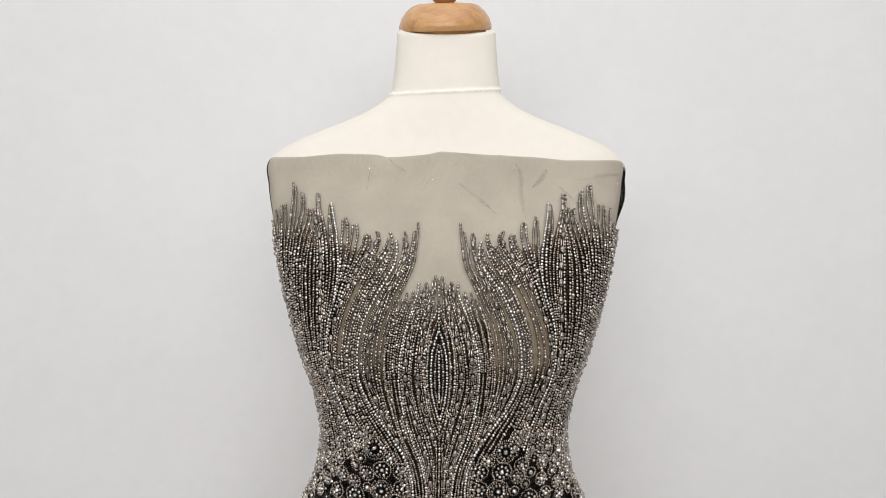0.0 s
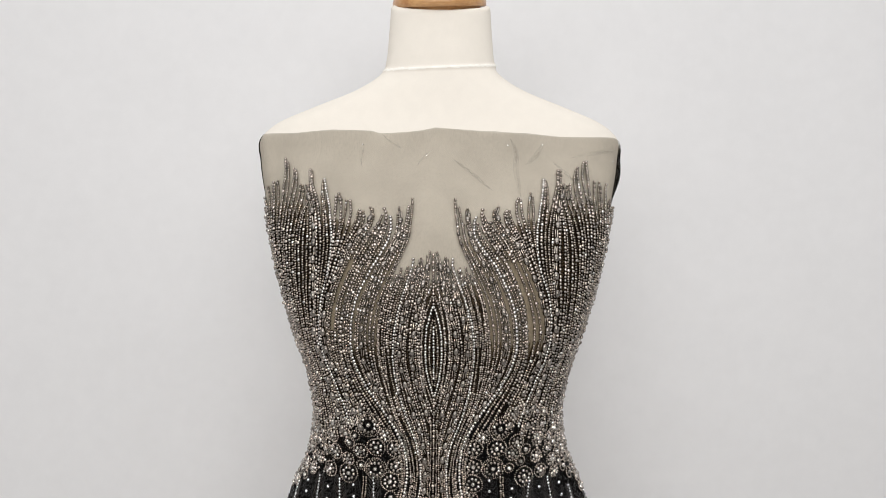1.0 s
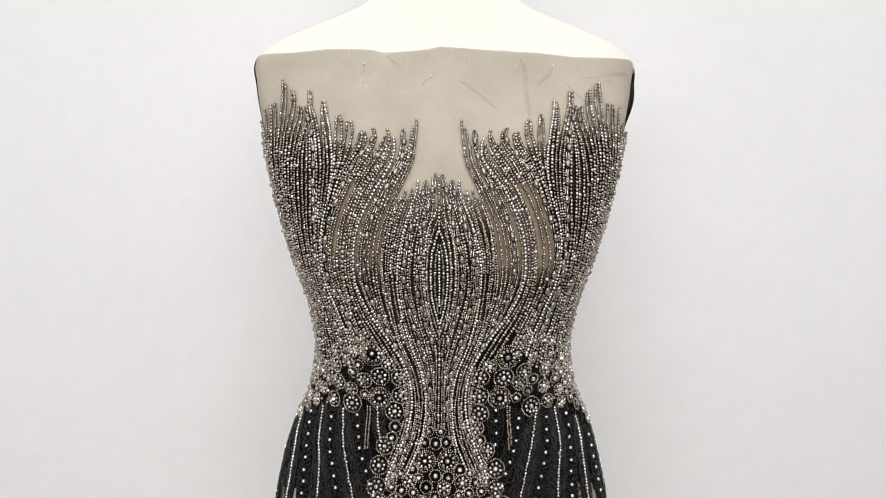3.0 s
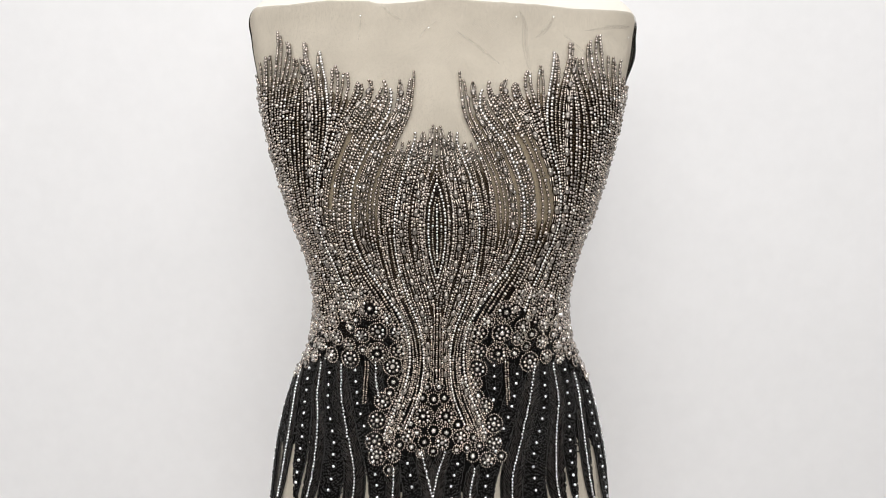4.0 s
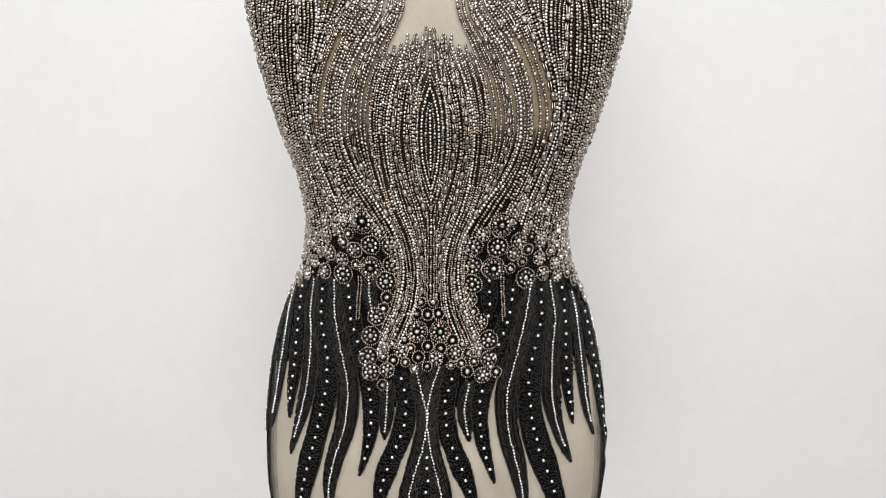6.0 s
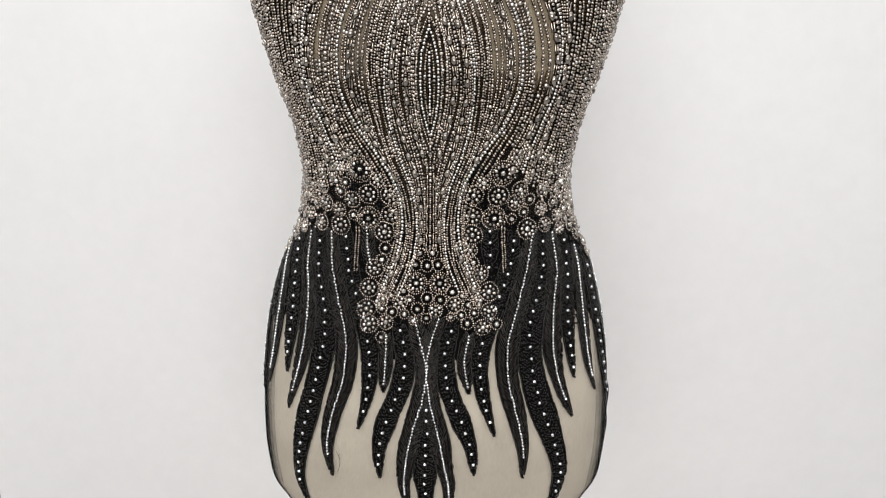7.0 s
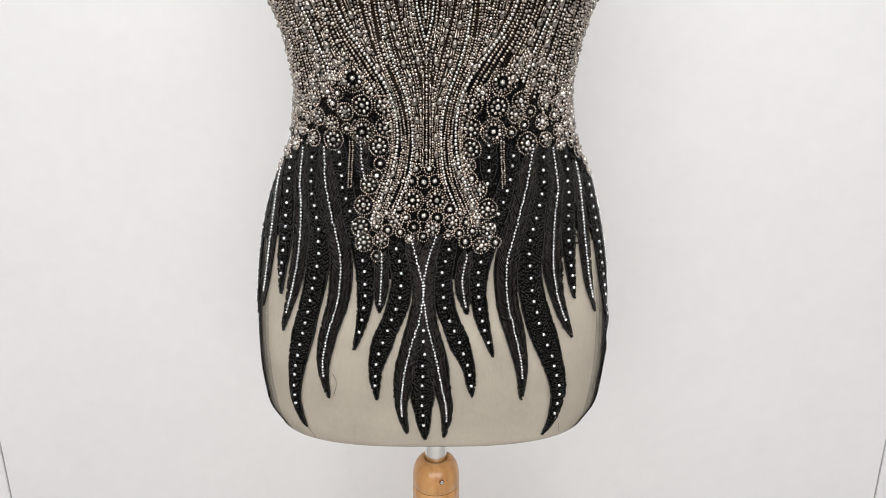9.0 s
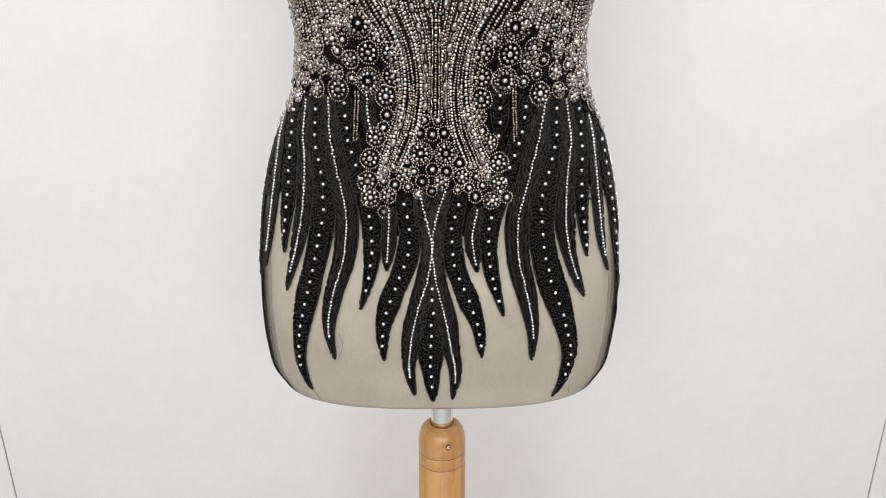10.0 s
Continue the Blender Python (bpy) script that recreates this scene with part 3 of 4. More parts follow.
def bead_field():
    rng = np.random.default_rng(11)
    z = np.linspace(1.44, .99, 310)
    lv = np.array(LEVELS)[::-1]

    def line(g):
        return smooth_curve(z, lv, np.array(g)[::-1])

    def to_flame(s, z, tops):
        """Bends the top of a strand into the tip of the flame that it belongs to."""
        deep = .034 if tops is FLAMES else .018
        best = min(tops, key=lambda q: abs(np.interp(q[1] - deep * .6, z[::-1], s[::-1]) - q[0]))
        bend = np.clip((best[1] - z) / deep, 0, 1) ** .5
        return best[0] + (s - best[0]) * bend, bend, best[1]

    for side in (-1, 1):
        for bi, (g0, g1, count, low0, low1, kind0, tops) in enumerate(BANDS):
            s0, s1 = line(g0), line(g1)
            for j in range(count):
                if bi == 0 and j == 0 and side == 1:
                    continue
                f = j / count
                kind = kind0 if j == 0 else KINDS[int(rng.integers(len(KINDS)))]
                if bi == 0:
                    kind = ("silver", "seed", "round", "silver", "mix", "round", "seed")[j]
                if bi == 5 and j == 4:
                    kind = "pearl"
                if bi in (6, 7) and j:
                    kind = ("round", "bronze", "seed", "mix", "bronze", "seed")[j]
                s = s0 + (s1 - s0) * f
                near = np.linalg.norm(surf(MID - s, z) - surf(MID - (s + (s1 - s0) / count), z), axis=1)
                s, bend, tip = to_flame(s, z, tops)
                near = near * bend
                low = low0 + (low1 - low0) * f + rng.uniform(-.004, .004)
                keep = (z < tip) & (z > low)
                if bi == 0 and j < 4:
                    continue
                if j % 2:
                    keep &= near > .0020
                elif j % 4 == 2:
                    keep &= near > .0012
                elif j:
                    keep &= near > .0007
                elif bi in (1, 3):
                    keep &= z < 1.40
                # the net shows bare over the bust
                if bi == 7 and j % 2 and (side > 0 or j == 3):
                    keep &= (z > 1.31) | (z < (1.20 if side > 0 else 1.24))
                # unbroken runs
                runs = np.split(np.arange(len(z)), np.flatnonzero(np.diff(keep.astype(int))) + 1)
                for r in runs:
                    if keep[r[0]] and len(r) > 8:
                        sway = np.interp(z[r], np.linspace(1.0, 1.44, 14), rng.normal(0, .0027, 14))
                        place_strand(MID + side * (s[r] + sway), z[r], kind, rng, panel, 1.2 if bi in (6, 7) else 1.1 if bi > 7 else 1.03)
    # the almond in the middle, and the middle of the stem
    for wide, low, high, kind in ((.0145, 1.180, 1.252, "bronze"), (.030, 1.170, 1.264, "silver"), (.045, 1.160, 1.276, "seed"), (.060, 1.150, 1.288, "round")):
        zz = np.linspace(high, low, 80)
        s = wide * (1 - np.abs(2 * (zz - low) / (high - low) - 1) ** 2.2) + .002
        for side in (-1, 1):
            place_strand(MID + side * s, zz, kind, rng, panel)
    # outer edge of the two legs, and the double strings over the leaves
    for off, high, low in ((.012, 1.125, 1.012), (.024, 1.118, 1.02)):
        zz = np.linspace(high, low, 80)
        for side in (-1, 1):
            place_strand(MID + side * (smooth_curve(zz, lv, np.array(A6)[::-1]) + off), zz, "seed", rng, panel)
    for a0, a1, low in ((-.342, -.312, 1.034), (-.328, -.300, 1.034), (.282, .258, 1.032), (.294, .270, 1.036)):
        zz = np.linspace(1.080, low, 40)
        place_strand(np.linspace(a0, a1, 40), zz, "bronze", rng, panel, .9, .0032)
    for s, low, high, kind in ((0, 1.188, 1.246, "silver"), (0, 1.054, 1.160, "seed"), (0, 1.264, 1.288, "round"), (0, 1.150, 1.171, "round"), (0, 1.290, 1.318, "mix"), (.014, 1.055, 1.142, "bugle"), (-.014, 1.055, 1.142, "bugle"), (.024, 1.055, 1.130, "bronze"), (-.024, 1.055, 1.130, "bronze")):
        zz = np.linspace(high, low, 60)
        place_strand(MID + s + 0 * zz, zz, kind, rng, panel)


bead_field()

ROSETTES_LOW = [
    (-0.212, 1.075, 0.0108), (-0.199, 1.058, 0.0066), (-0.207, 1.046, 0.0060), (-0.231, 1.037, 0.0096), (-0.244, 1.017, 0.0102), (-0.245, 0.996, 0.0102),
    (-0.230, 0.981, 0.0096), (-0.170, 0.983, 0.0078), (-0.183, 0.968, 0.0060), (-0.150, 0.993, 0.0060), (-0.122, 1.002, 0.0072), (-0.114, 1.014, 0.0066),
    (-0.069, 1.022, 0.0114), (0.017, 1.022, 0.0114), (-0.074, 1.041, 0.0066), (-0.030, 1.040, 0.0066), (0.011, 1.041, 0.0066), (-0.059, 1.053, 0.0054),
    (-0.010, 1.053, 0.0054),
]
ROSETTES_POINT = [
    (-0.089, 1.005, 0.0048), (-0.061, 0.996, 0.0066), (-0.028, 1.007, 0.0066), (0.019, 1.005, 0.0066), (0.003, 0.995, 0.0072), (-0.029, 0.987, 0.0054),
    (0.062, 1.013, 0.0066), (0.069, 1.000, 0.0084), (0.092, 0.990, 0.0054), (0.112, 0.982, 0.0066), (0.166, 0.978, 0.0084), (0.216, 0.981, 0.0060),
    (0.191, 0.994, 0.0084), (0.196, 1.013, 0.0102), (0.170, 1.032, 0.0084), (0.146, 1.043, 0.0060), (0.139, 1.056, 0.0072), (0.152, 1.072, 0.0108),
]
ROSETTES_WAIST_A = [
    (-0.332, 1.138, 0.0134), (-0.367, 1.154, 0.0073), (-0.553, 1.137, 0.0073), (-0.560, 1.121, 0.0079), (-0.530, 1.103, 0.0085), (-0.444, 1.097, 0.0073),
    (-0.375, 1.108, 0.0085), (-0.547, 1.082, 0.0085), (-0.427, 1.081, 0.0110), (-0.364, 1.092, 0.0055), (-0.293, 1.114, 0.0104), (-0.251, 1.128, 0.0079),
    (-0.195, 1.113, 0.0098), (-0.190, 1.093, 0.0098), (-0.289, 1.089, 0.0128), (-0.410, 1.125, 0.0055), (-0.670, 1.110, 0.0061), (-0.650, 1.091, 0.0067),
    (-0.695, 1.075, 0.0067), (-1.000, 1.059, 0.0055),
]
ROSETTES_WAIST_B = [
    (0.162, 1.113, 0.0104), (0.274, 1.112, 0.0110), (0.158, 1.092, 0.0104), (0.251, 1.089, 0.0128), (0.207, 1.125, 0.0073), (0.293, 1.134, 0.0128),
    (0.351, 1.149, 0.0073), (0.383, 1.118, 0.0085), (0.358, 1.105, 0.0085), (0.398, 1.095, 0.0055), (0.333, 1.088, 0.0055), (0.406, 1.077, 0.0110),
    (0.520, 1.118, 0.0079), (0.548, 1.134, 0.0055), (0.499, 1.098, 0.0073), (0.512, 1.080, 0.0079), (0.609, 1.089, 0.0067), (0.613, 1.075, 0.0067),
    (0.714, 1.076, 0.0061), (0.759, 1.065, 0.0061),
]

CRYSTAL_MESH = single("crystal", GEM, CRYSTAL, False)


def rosette(a, z, r, rng):
    """A round motif: a faceted stone, a ring of round beads and one or two rings of seed beads."""
    c, n = surf(a, z), normal(a, z)
    u = np.cross((0, 0, 1), n)
    u /= np.linalg.norm(u)
    w = np.cross(n, u)
    b = Beads()

    def ring(rad, pitch, shape, wide, slot, other=None):
        k = max(5, int(2 * math.pi * rad / pitch))
        t = 2 * math.pi * (np.arange(k) + rng.random()) / k
        rr = rad * (1 + rng.normal(0, .035, len(t)))
        out = np.cos(t)[:, None] * u + np.sin(t)[:, None] * w
        tan = -np.sin(t)[:, None] * u + np.cos(t)[:, None] * w
        size = wide * rng.uniform(.88, 1.1, len(t))
        flat = c + out * rr[:, None]
        odd = rng.random(len(t)) < (.3 if other else 0)
        for which, mat in ((~odd, slot), (odd, other)):
            b.add(shape, (flat + n * (size * .5 + .0014)[:, None])[which], tan[which], n, pitch * .96, size[which], mat)

    ring(r * .95, .0022, BALL, .0027, 0)
    stone = .0056
    if r > .0066:
        ring(max(r * .55, .0044), .0040, BALL, .0043, 1, 2)
    if r > .0112:
        ring(r * .75, .0026, BALL, .0026, 4)
    ob = b.part("bead_rosette", MATS, panel)
    g = new("crystal", CRYSTAL_MESH)
    g.parent = ob
    m = turn_matrix(c + n * .0038, n + rng.normal(0, .2, 3), w + u * rng.normal(0, .5), .0055, stone, stone * rng.uniform(.85, 1.1))
    g.matrix_basis = m


rng_r = np.random.default_rng(5)
placed = []
for group in (ROSETTES_LOW, ROSETTES_POINT, ROSETTES_WAIST_A, ROSETTES_WAIST_B):
    for a, z, r in group:
        rosette(a, z, r, rng_r)
        placed.append((surf(a, z), r))
# smaller ones fill the waist between them
for k in range(1500):
    s = rng_r.uniform(.26, 1.06)
    a, r = rng_r.choice((-1, 1)) * s, rng_r.uniform(.0045, .0075)
    z = rng_r.uniform(1.040 if s > .84 else 1.062 if s > .7 else 1.078, 1.150 if s < .6 else 1.125)
    c = surf(a, z)
    if all(np.linalg.norm(c - p) > (r + q) * .96 for p, q in placed):
        rosette(a, z, r, rng_r)
        placed.append((c, r))


for k in range(700):
    s, r = rng_r.uniform(.03, .24), rng_r.uniform(.0042, .0058)
    a, z = MID + rng_r.choice((-1, 1)) * s, rng_r.uniform(.984, 1.016)
    c = surf(a, z)
    if all(np.linalg.norm(c - p) > (r + q) * .93 for p, q in placed):
        rosette(a, z, r, rng_r)
        placed.append((c, r))


def loose_beads():
    """Round beads scattered between the motifs at the waist, and black seed ground under them."""
    rng = np.random.default_rng(8)
    b = Beads()
    n = 420
    s = rng.uniform(.5, 1.05, n)
    z = 1.075 + .075 * rng.random(n) * np.clip(s / .5, .3, 1)
    a = MID + np.where(rng.random(n) < .5, -1, 1) * s
    wide = rng.uniform(.0024, .0042, n)
    P, N = surf(a, z), normal(a, z)
    pick = rng.random(n)
    for slot, k in ((0, pick < .45), (1, (pick >= .45) & (pick < .85)), (2, pick >= .85)):
        b.add(BALL, P[k] + N[k] * (wide[k] * .5 + .0008)[:, None], rng.normal(0, 1, (k.sum(), 3)), N[k], wide[k], wide[k], slot)
    n = 620
    a = np.where(rng.random(n) < .5, -1, 1) * rng.uniform(.76, 1.06, n)
    z = rng.uniform(1.09, 1.365, n)
    wide = rng.uniform(.0024, .0042, n)
    P, N = surf(a, z), normal(a, z)
    pick = rng.random(n)
    for slot, k in ((0, pick < .3), (1, (pick >= .3) & (pick < .65)), (2, pick >= .65)):
        b.add(BALL, P[k] + N[k] * (wide[k] * .5 + .0026)[:, None], rng.normal(0, 1, (k.sum(), 3)), N[k], wide[k], wide[k], slot)
    n = 6500
    s = rng.uniform(.10, .9, n)
    a = MID + np.where(rng.random(n) < .5, -1, 1) * s
    z = rng.uniform(.975, 1.145, n)
    P, N = surf(a, z), normal(a, z)
    b.add(SMALL, P + N * .0019, rng.normal(0, 1, (n, 3)), N, .0024, .0024, 5)
    tagged(b.part("bead_scatter", MATS + [BLACK], panel, "loose round gunmetal beads"), kind="stuff")


loose_beads()


def dark_ground():
    """Black stitched ground behind the waist motifs and the leaves' roots."""
    na, nz = 170, 44
    a = np.linspace(-1.12, 1.12, na)
    A, T = np.meshgrid(a, np.linspace(0, 1, nz))
    s = np.abs(A - MID)
    top = np.interp(s, [0, .12, .2, .3, .42, .6, 1.2], [1.10, 1.10, 1.150, 1.165, 1.15, 1.125, 1.11])
    low = np.interp(s, [0, .15, .3, .45, .6, .8, 1.2], [.950, .950, .985, 1.0, .99, .975, .96]) + .006 * np.sin(A * 60)
    Z = low + (top - low) * T
    P = surf(A, Z) + normal(A, Z) * .0012
    f = [(i * na + k, i * na + k + 1, (i + 1) * na + k + 1, (i + 1) * na + k) for i in range(nz - 1) for k in range(na - 1)]
    link_mesh("stitched_ground", P.reshape(-1, 3), f, [PAD], panel, "dull black stitched ground")


dark_ground()


def gap_shade_net():
    """Added net layers under the close beadwork: the shade between the beads, put in as dark colour."""
    lv = np.array(LEVELS)[::-1]
    z = np.linspace(1.425, 1.06, 120)

    def patch(inner, outer, head, low, na, ragged=0.0, mat=NET, layers=3):
        g0, g1 = (smooth_curve(z, lv, np.array(g)[::-1]) for g in (inner, outer))
        for side, step in [(q, w) for w in range(layers) for q in (-1, 1)]:
            v, f = [], []
            for k in range(na):
                s = g0 + (g1 - g0) * k / (na - 1)
                top = head - .011 * step + ragged * math.sin(k * 2.1 + step)
                zz = np.linspace(top, low, 120)
                ss = np.interp(zz, z[::-1], s[::-1])
                a = MID + side * ss
                v.append(surf(a, zz) + normal(a, zz) * (.0010 + .0002 * step))
            n = 120
            f = [(k * n + i, (k + 1) * n + i, (k + 1) * n + i + 1, k * n + i + 1) for k in range(na - 1) for i in range(n - 1)]
            link_mesh("gap_shade_net", np.concatenate(v), f, [mat], panel, "dark net layer added for the shade between the beads")

    patch((-.006,) * 17, A5, 1.287, 1.07, 40, .002)
    patch(A8b, A11, 1.372, 1.09, 80, .014)
    patch(A8, A8b, 1.352, 1.14, 20, .006)
    patch(A5, A8, 1.225, 1.14, 40, .006)
    patch(A5, A8, 1.330, 1.20, 40, .005, BROWN, 1)


gap_shade_net()

LEAVES_A = [
    ("dots", 0.0070, [(-0.930, 1.040), (-0.880, 0.995), (-0.855, 0.958), (-0.850, 0.925), (-0.865, 0.886)]),
    ("line", 0.0075, [(-0.800, 1.056), (-0.725, 1.018), (-0.695, 0.970), (-0.705, 0.935), (-0.735, 0.903)]),
    ("dots", 0.0093, [(-0.718, 1.071), (-0.627, 1.027), (-0.589, 0.987), (-0.585, 0.952), (-0.584, 0.923)]),
    ("line", 0.0093, [(-0.615, 1.074), (-0.570, 1.045), (-0.516, 1.011), (-0.495, 0.966), (-0.518, 0.927), (-0.566, 0.884)]),
    ("dots", 0.0124, [(-0.545, 1.072), (-0.472, 1.028), (-0.407, 0.985), (-0.411, 0.942), (-0.449, 0.894), (-0.498, 0.843), (-0.518, 0.799), (-0.496, 0.772)]),
]
LEAVES_B = [
    ("line", 0.0112, [(-0.476, 1.076), (-0.431, 1.046), (-0.363, 1.004), (-0.316, 0.969), (-0.314, 0.926), (-0.356, 0.882), (-0.373, 0.851), (-0.360, 0.814)]),
    ("dots", 0.0099, [(-0.399, 1.079), (-0.355, 1.046), (-0.298, 1.013), (-0.241, 0.975), (-0.219, 0.941), (-0.229, 0.901), (-0.256, 0.872)]),
    ("line", 0.0074, [(-0.295, 1.082), (-0.275, 1.058), (-0.245, 1.038)]),
    ("line", 0.0074, [(-0.166, 0.972), (-0.166, 0.941), (-0.170, 0.911)]),
    ("dots", 0.0105, [(-0.127, 0.984), (-0.098, 0.944), (-0.114, 0.914), (-0.152, 0.886), (-0.183, 0.851), (-0.183, 0.817)]),
]
LEAVES_C = [
    ("line", 0.0105, [(-0.073, 0.989), (-0.043, 0.957), (-0.028, 0.933), (-0.038, 0.906), (-0.067, 0.876), (-0.094, 0.835), (-0.101, 0.807), (-0.086, 0.773)]),
    ("line", 0.0105, [(0.017, 0.989), (-0.013, 0.963), (-0.026, 0.933), (-0.016, 0.904), (0.010, 0.871), (0.036, 0.828), (0.050, 0.803), (0.043, 0.767)]),
    ("dots", 0.0118, [(-0.025, 0.904), (-0.025, 0.861), (-0.030, 0.821), (-0.024, 0.765)]),
    ("dots", 0.0099, [(0.066, 0.984), (0.035, 0.947), (0.044, 0.917), (0.080, 0.887), (0.120, 0.854), (0.134, 0.820)]),
]
LEAVES_D = [
    ("line", 0.0074, [(0.119, 0.972), (0.100, 0.944), (0.114, 0.909)]),
    ("dots", 0.0099, [(0.341, 1.076), (0.308, 1.049), (0.257, 1.019), (0.195, 0.986), (0.155, 0.953), (0.157, 0.915), (0.201, 0.865)]),
    ("dots", 0.0087, [(0.231, 1.085), (0.221, 1.060), (0.203, 1.035)]),
    ("line", 0.0118, [(0.435, 1.074), (0.360, 1.035), (0.296, 0.994), (0.256, 0.963), (0.249, 0.926), (0.283, 0.880), (0.303, 0.849), (0.308, 0.814)]),
]
LEAVES_E = [
    ("dots", 0.0136, [(0.487, 1.072), (0.426, 1.028), (0.360, 0.990), (0.335, 0.954), (0.362, 0.904), (0.413, 0.865), (0.465, 0.816), (0.441, 0.763)]),
    ("line", 0.0105, [(0.549, 1.074), (0.513, 1.036), (0.451, 0.989), (0.434, 0.949), (0.460, 0.911), (0.514, 0.878)]),
    ("dots", 0.0084, [(0.633, 1.071), (0.562, 1.024), (0.522, 0.982), (0.520, 0.947), (0.531, 0.919)]),
    ("line", 0.0074, [(0.692, 1.057), (0.637, 1.009), (0.617, 0.965), (0.628, 0.929), (0.665, 0.900)]),
    ("dots", 0.0070, [(0.760, 1.040), (0.735, 1.002), (0.740, 0.958), (0.775, 0.912), (0.830, 0.872)]),
    ("line", 0.0065, [(0.880, 1.045), (0.840, 1.005), (0.830, 0.965), (0.850, 0.930)]),
    ("dots", 0.0070, [(0.990, 1.030), (0.950, 0.985), (0.940, 0.945), (0.960, 0.900)]),
    ("dots", 0.0070, [(-1.010, 1.030), (-0.975, 0.990), (-0.960, 0.940), (-0.975, 0.895)]),
]

STONE_MESH = single("rhinestone", GEM, STONE, False)


def leaf(kind, half, pts, rng):
    """A long curling leaf: raised black pad, rows of beads or stitches slanting to the middle, beaded rim, stones down the middle."""
    n = 160
    q = spline(pts, n)
    a, z = q[:, 0], q[:, 1]
    P, N = surf(a, z), normal(a, z)
    T = np.gradient(P, axis=0)
    T /= np.linalg.norm(T, axis=1, keepdims=True)
    S = np.cross(N, T)
    d = np.concatenate([[0], np.cumsum(np.linalg.norm(np.diff(P, axis=0), axis=1))])
    L = d[-1]
    u = d / L
    wide = half * np.clip(np.minimum(.55 + u * 3, 1), 0, 1) * np.clip((1 - u) / .38, 0, 1) ** .62 * (1 + .05 * np.sin(u * 21 + rng.random() * 6))
    wide = np.maximum(wide, .0006)

    def at(x, dist, lift):
        """Place on the leaf: x across (-1 to 1), dist along, lift above the cloth."""
        i = np.clip(dist, 0, L)
        base = np.stack([np.interp(i, d, P[:, k]) for k in range(3)], -1)
        sd = np.stack([np.interp(i, d, S[:, k]) for k in range(3)], -1)
        nn = np.stack([np.interp(i, d, N[:, k]) for k in range(3)], -1)
        tt = np.stack([np.interp(i, d, T[:, k]) for k in range(3)], -1)
        w = np.interp(i, d, wide)
        return base + sd * (x * w)[:, None] + nn * np.asarray(lift)[..., None], sd, nn, tt

    # pad
    prof = [(-1, .0010), (-.85, .0019), (-.4, .0024), (0, .0022), (.4, .0024), (.85, .0019), (1, .0010)]
    V = [at(np.full(n, x), d, np.full(n, h))[0] for x, h in prof]
    k = len(prof)
    v = np.stack(V, 1).reshape(-1, 3)
    f = [(i * k + c, i * k + c + 1, (i + 1) * k + c + 1, (i + 1) * k + c) for i in range(n - 1) for c in range(k - 1)]
    f = [t for quad in f for t in ((quad[0], quad[2], quad[1]), (quad[0], quad[3], quad[2]))]
    b = Beads()
    b.v.append(v)
    b.f.append(np.array(f))
    b.m.append(np.zeros(len(f)))
    b.n = len(v)
    # slanting rows
    rows = np.arange(.004, L - .004, .0034 if kind == "dots" else .0029)
    for sgn in (-1, 1):
        for r in rows:
            w = np.interp(r, d, wide)
            if kind == "dots":
                m = max(1, int((w - .0012) / .0022))
                x = sgn * (np.arange(m) + .75) * .0022 / w
                dist = r - np.abs(x) * w * 1.0 + rng.normal(0, .0005, m)
                p, sd, nn, tt = at(x, dist, np.full(m, .0030) - .0007 * x**2)
                b.add(SMALL, p + rng.normal(0, .00028, p.shape), sd * sgn - tt * rng.uniform(.6, 1.5, (m, 1)), nn, .0032, .0022 * rng.uniform(.85, 1.15, m), 1)
            else:
                for half_way, ln in ((.30, .5), (.66, .5)):
                    for _ in range(2):
                        x = np.array([sgn * (half_way + rng.uniform(-.1, .1))])
                        p, sd, nn, tt = at(x, np.array([r - abs(x[0]) * w * 1.4 + rng.uniform(-.001, .001)]), np.full(1, .0028))
                        b.add(STITCH, p, sd * sgn - tt * rng.uniform(1.1, 1.7), nn, max(.003, w * .85), .0009, 2)
    # rim
    for sgn in (-1, 1):
        rim = np.arange(.001, L, .0023)
        rim = rim[rng.random(len(rim)) > .07]
        p, sd, nn, tt = at(np.full(len(rim), sgn * .97), rim, np.full(len(rim), .0022))
        b.add(SMALL, p + rng.normal(0, .00022, p.shape), tt + rng.normal(0, .1, tt.shape), nn, .0030, .0023 * rng.uniform(.85, 1.15, len(rim)), 1)
    ob = b.part("leaf", [PAD, BLACK, THREAD], panel)
    # stones
    if kind == "dots":
        rim = np.arange(.010, L * .93, .0122) + rng.normal(0, .0006, len(np.arange(.010, L * .93, .0122)))
        p, sd, nn, tt = at(np.zeros(len(rim)) + rng.normal(0, .05, len(rim)), rim, np.full(len(rim), .0040))
        for i in range(len(rim)):
            o = new("rhinestone", STONE_MESH)
            o.parent = ob
            o.matrix_basis = turn_matrix(p[i], nn[i] + rng.normal(0, .2, 3), tt[i] + rng.normal(0, .5, 3), .0032, .0037, .0037)
    else:
        rim = np.arange(.003, L * .90, .0033)
        p, sd, nn, tt = at(np.zeros(len(rim)) + rng.normal(0, .03, len(rim)), rim, np.full(len(rim), .0038))
        c = Beads()
        c.add(GEM, p, nn + rng.normal(0, .2, nn.shape), tt, .0030, .0028 * rng.uniform(.9, 1.08, len(rim)))
        c.part("rhinestone_chain", [CHAIN], ob, "row of clear rhinestones", False)
    return ob


rng_l = np.random.default_rng(21)
for group in (LEAVES_A, LEAVES_B, LEAVES_C, LEAVES_D, LEAVES_E):
    for kind, half, pts in group:
        leaf(kind, half, pts, rng_l)


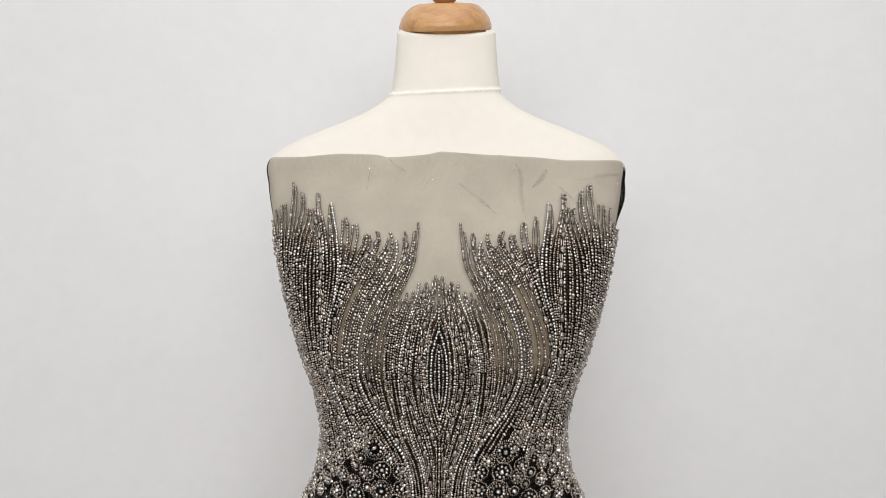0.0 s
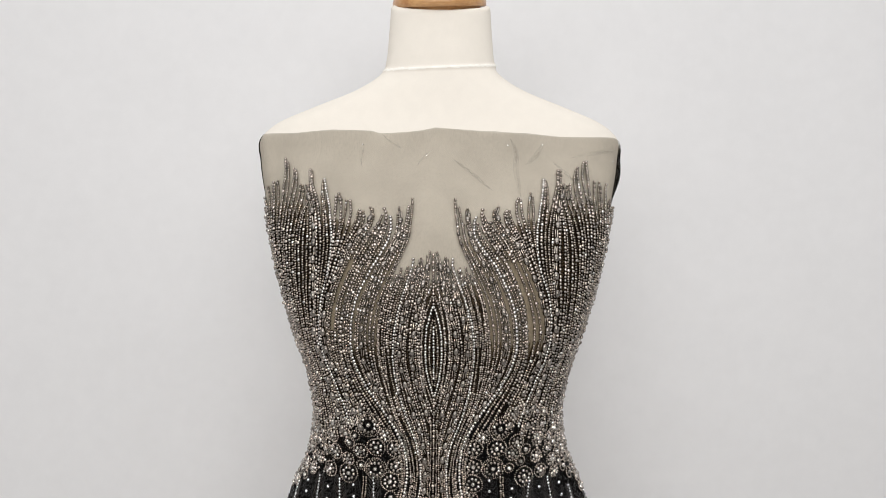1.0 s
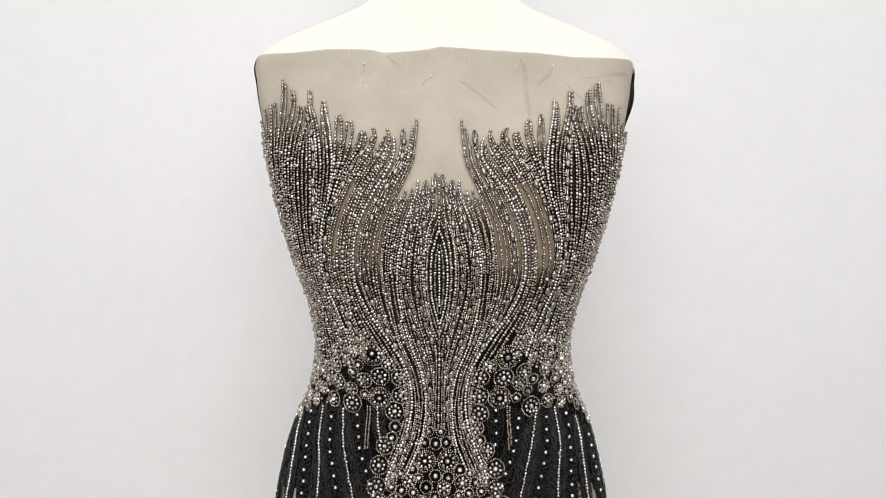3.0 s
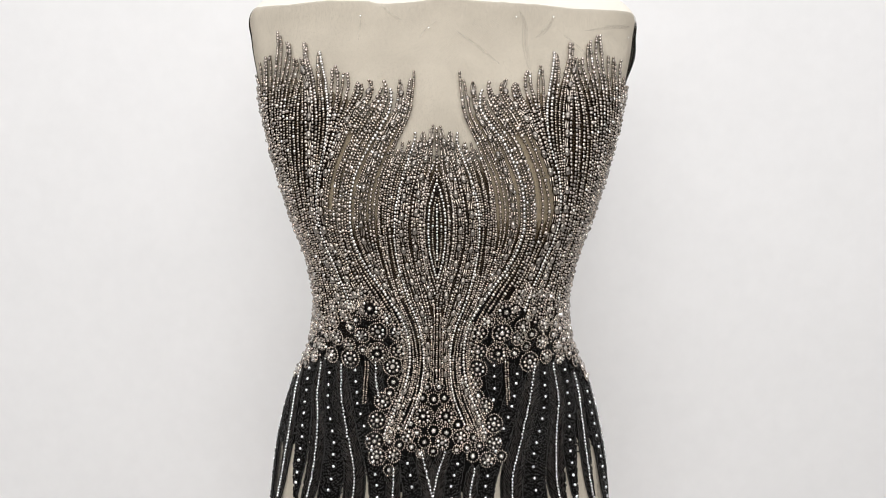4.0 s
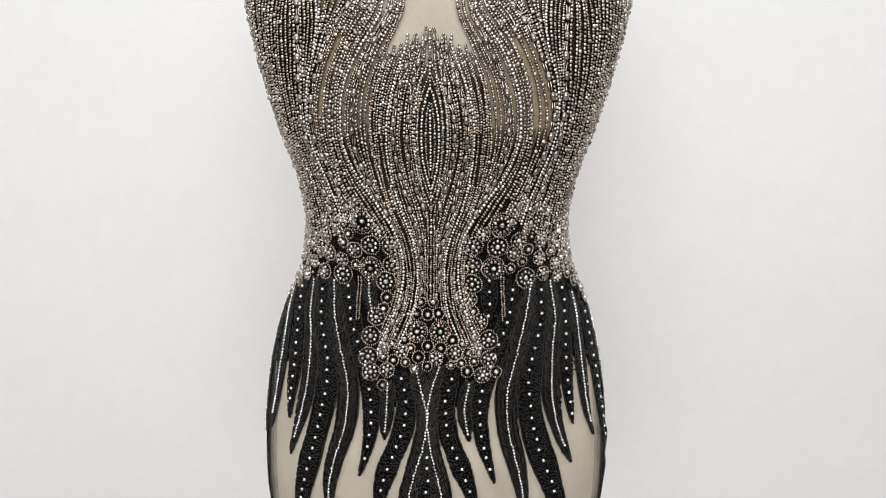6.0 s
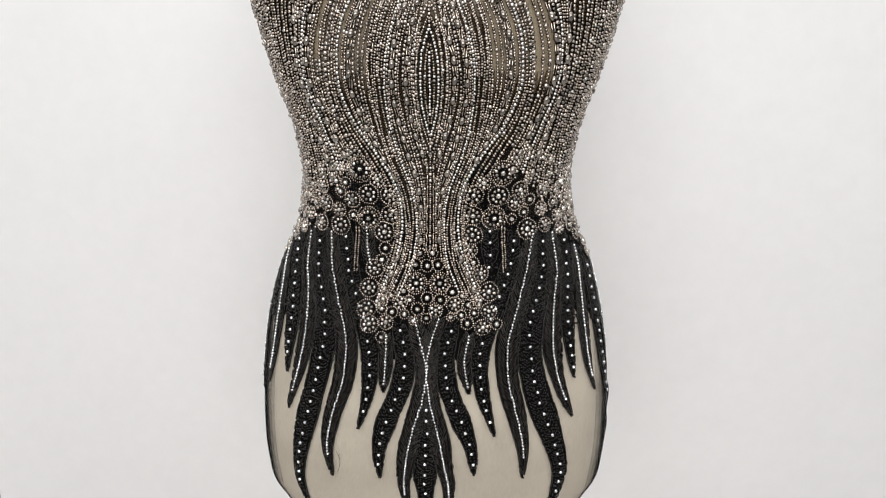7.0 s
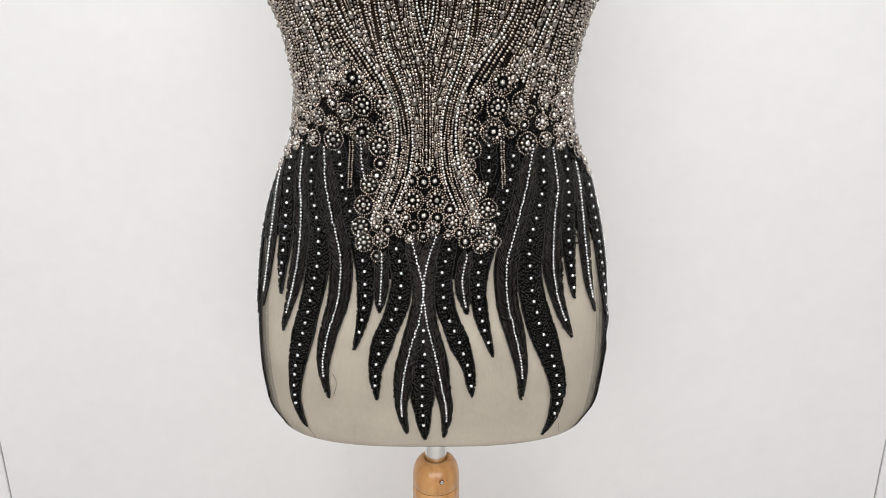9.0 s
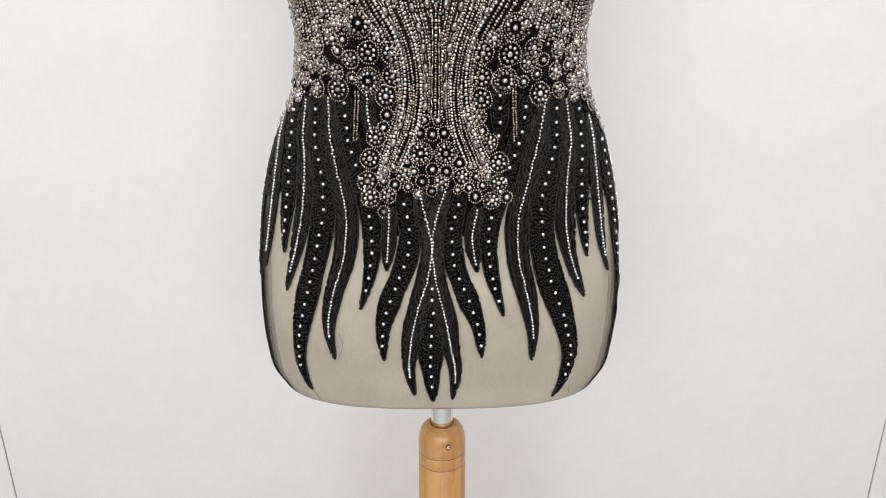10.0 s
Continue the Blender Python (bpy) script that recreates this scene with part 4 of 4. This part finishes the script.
def loose_threads():
    for pts in ([(-.338, .846), (-.326, .836), (-.331, .826), (-.342, .818)], [(-.492, .772), (-.488, .763), (-.484, .758)], [(.052, .800), (.062, .792), (.071, .786)], [(.50, .776), (.515, .768), (.53, .764)]):
        q = spline(pts, 24)
        P = surf(q[:, 0], q[:, 1]) + normal(q[:, 0], q[:, 1]) * .0022
        b = Beads()
        b.add(TUBE, (P[1:] + P[:-1]) / 2, P[1:] - P[:-1], normal(q[:-1, 0], q[:-1, 1]), np.linalg.norm(np.diff(P, axis=0), axis=1) * 1.15, .0004)
        b.part("loose_thread", [THREAD], panel, "fine black loose thread end")


loose_threads()


def pins():
    me = single("pin_head", BALL, CHROME)
    for a, z in ((-.264, 1.443), (-.045, 1.429), (.231, 1.442), (.362, 1.443), (.781, 1.427)):
        c, n = surf(a, z), normal(a, z)
        ob = new("pin", me)
        ob.matrix_basis = turn_matrix(c + n * .0022, n, (0, 0, 1), .0022, .0024, .0024)
        tagged(ob, "small round steel pin head stuck in the tulle", "pin", "pins in the tulle")


pins()
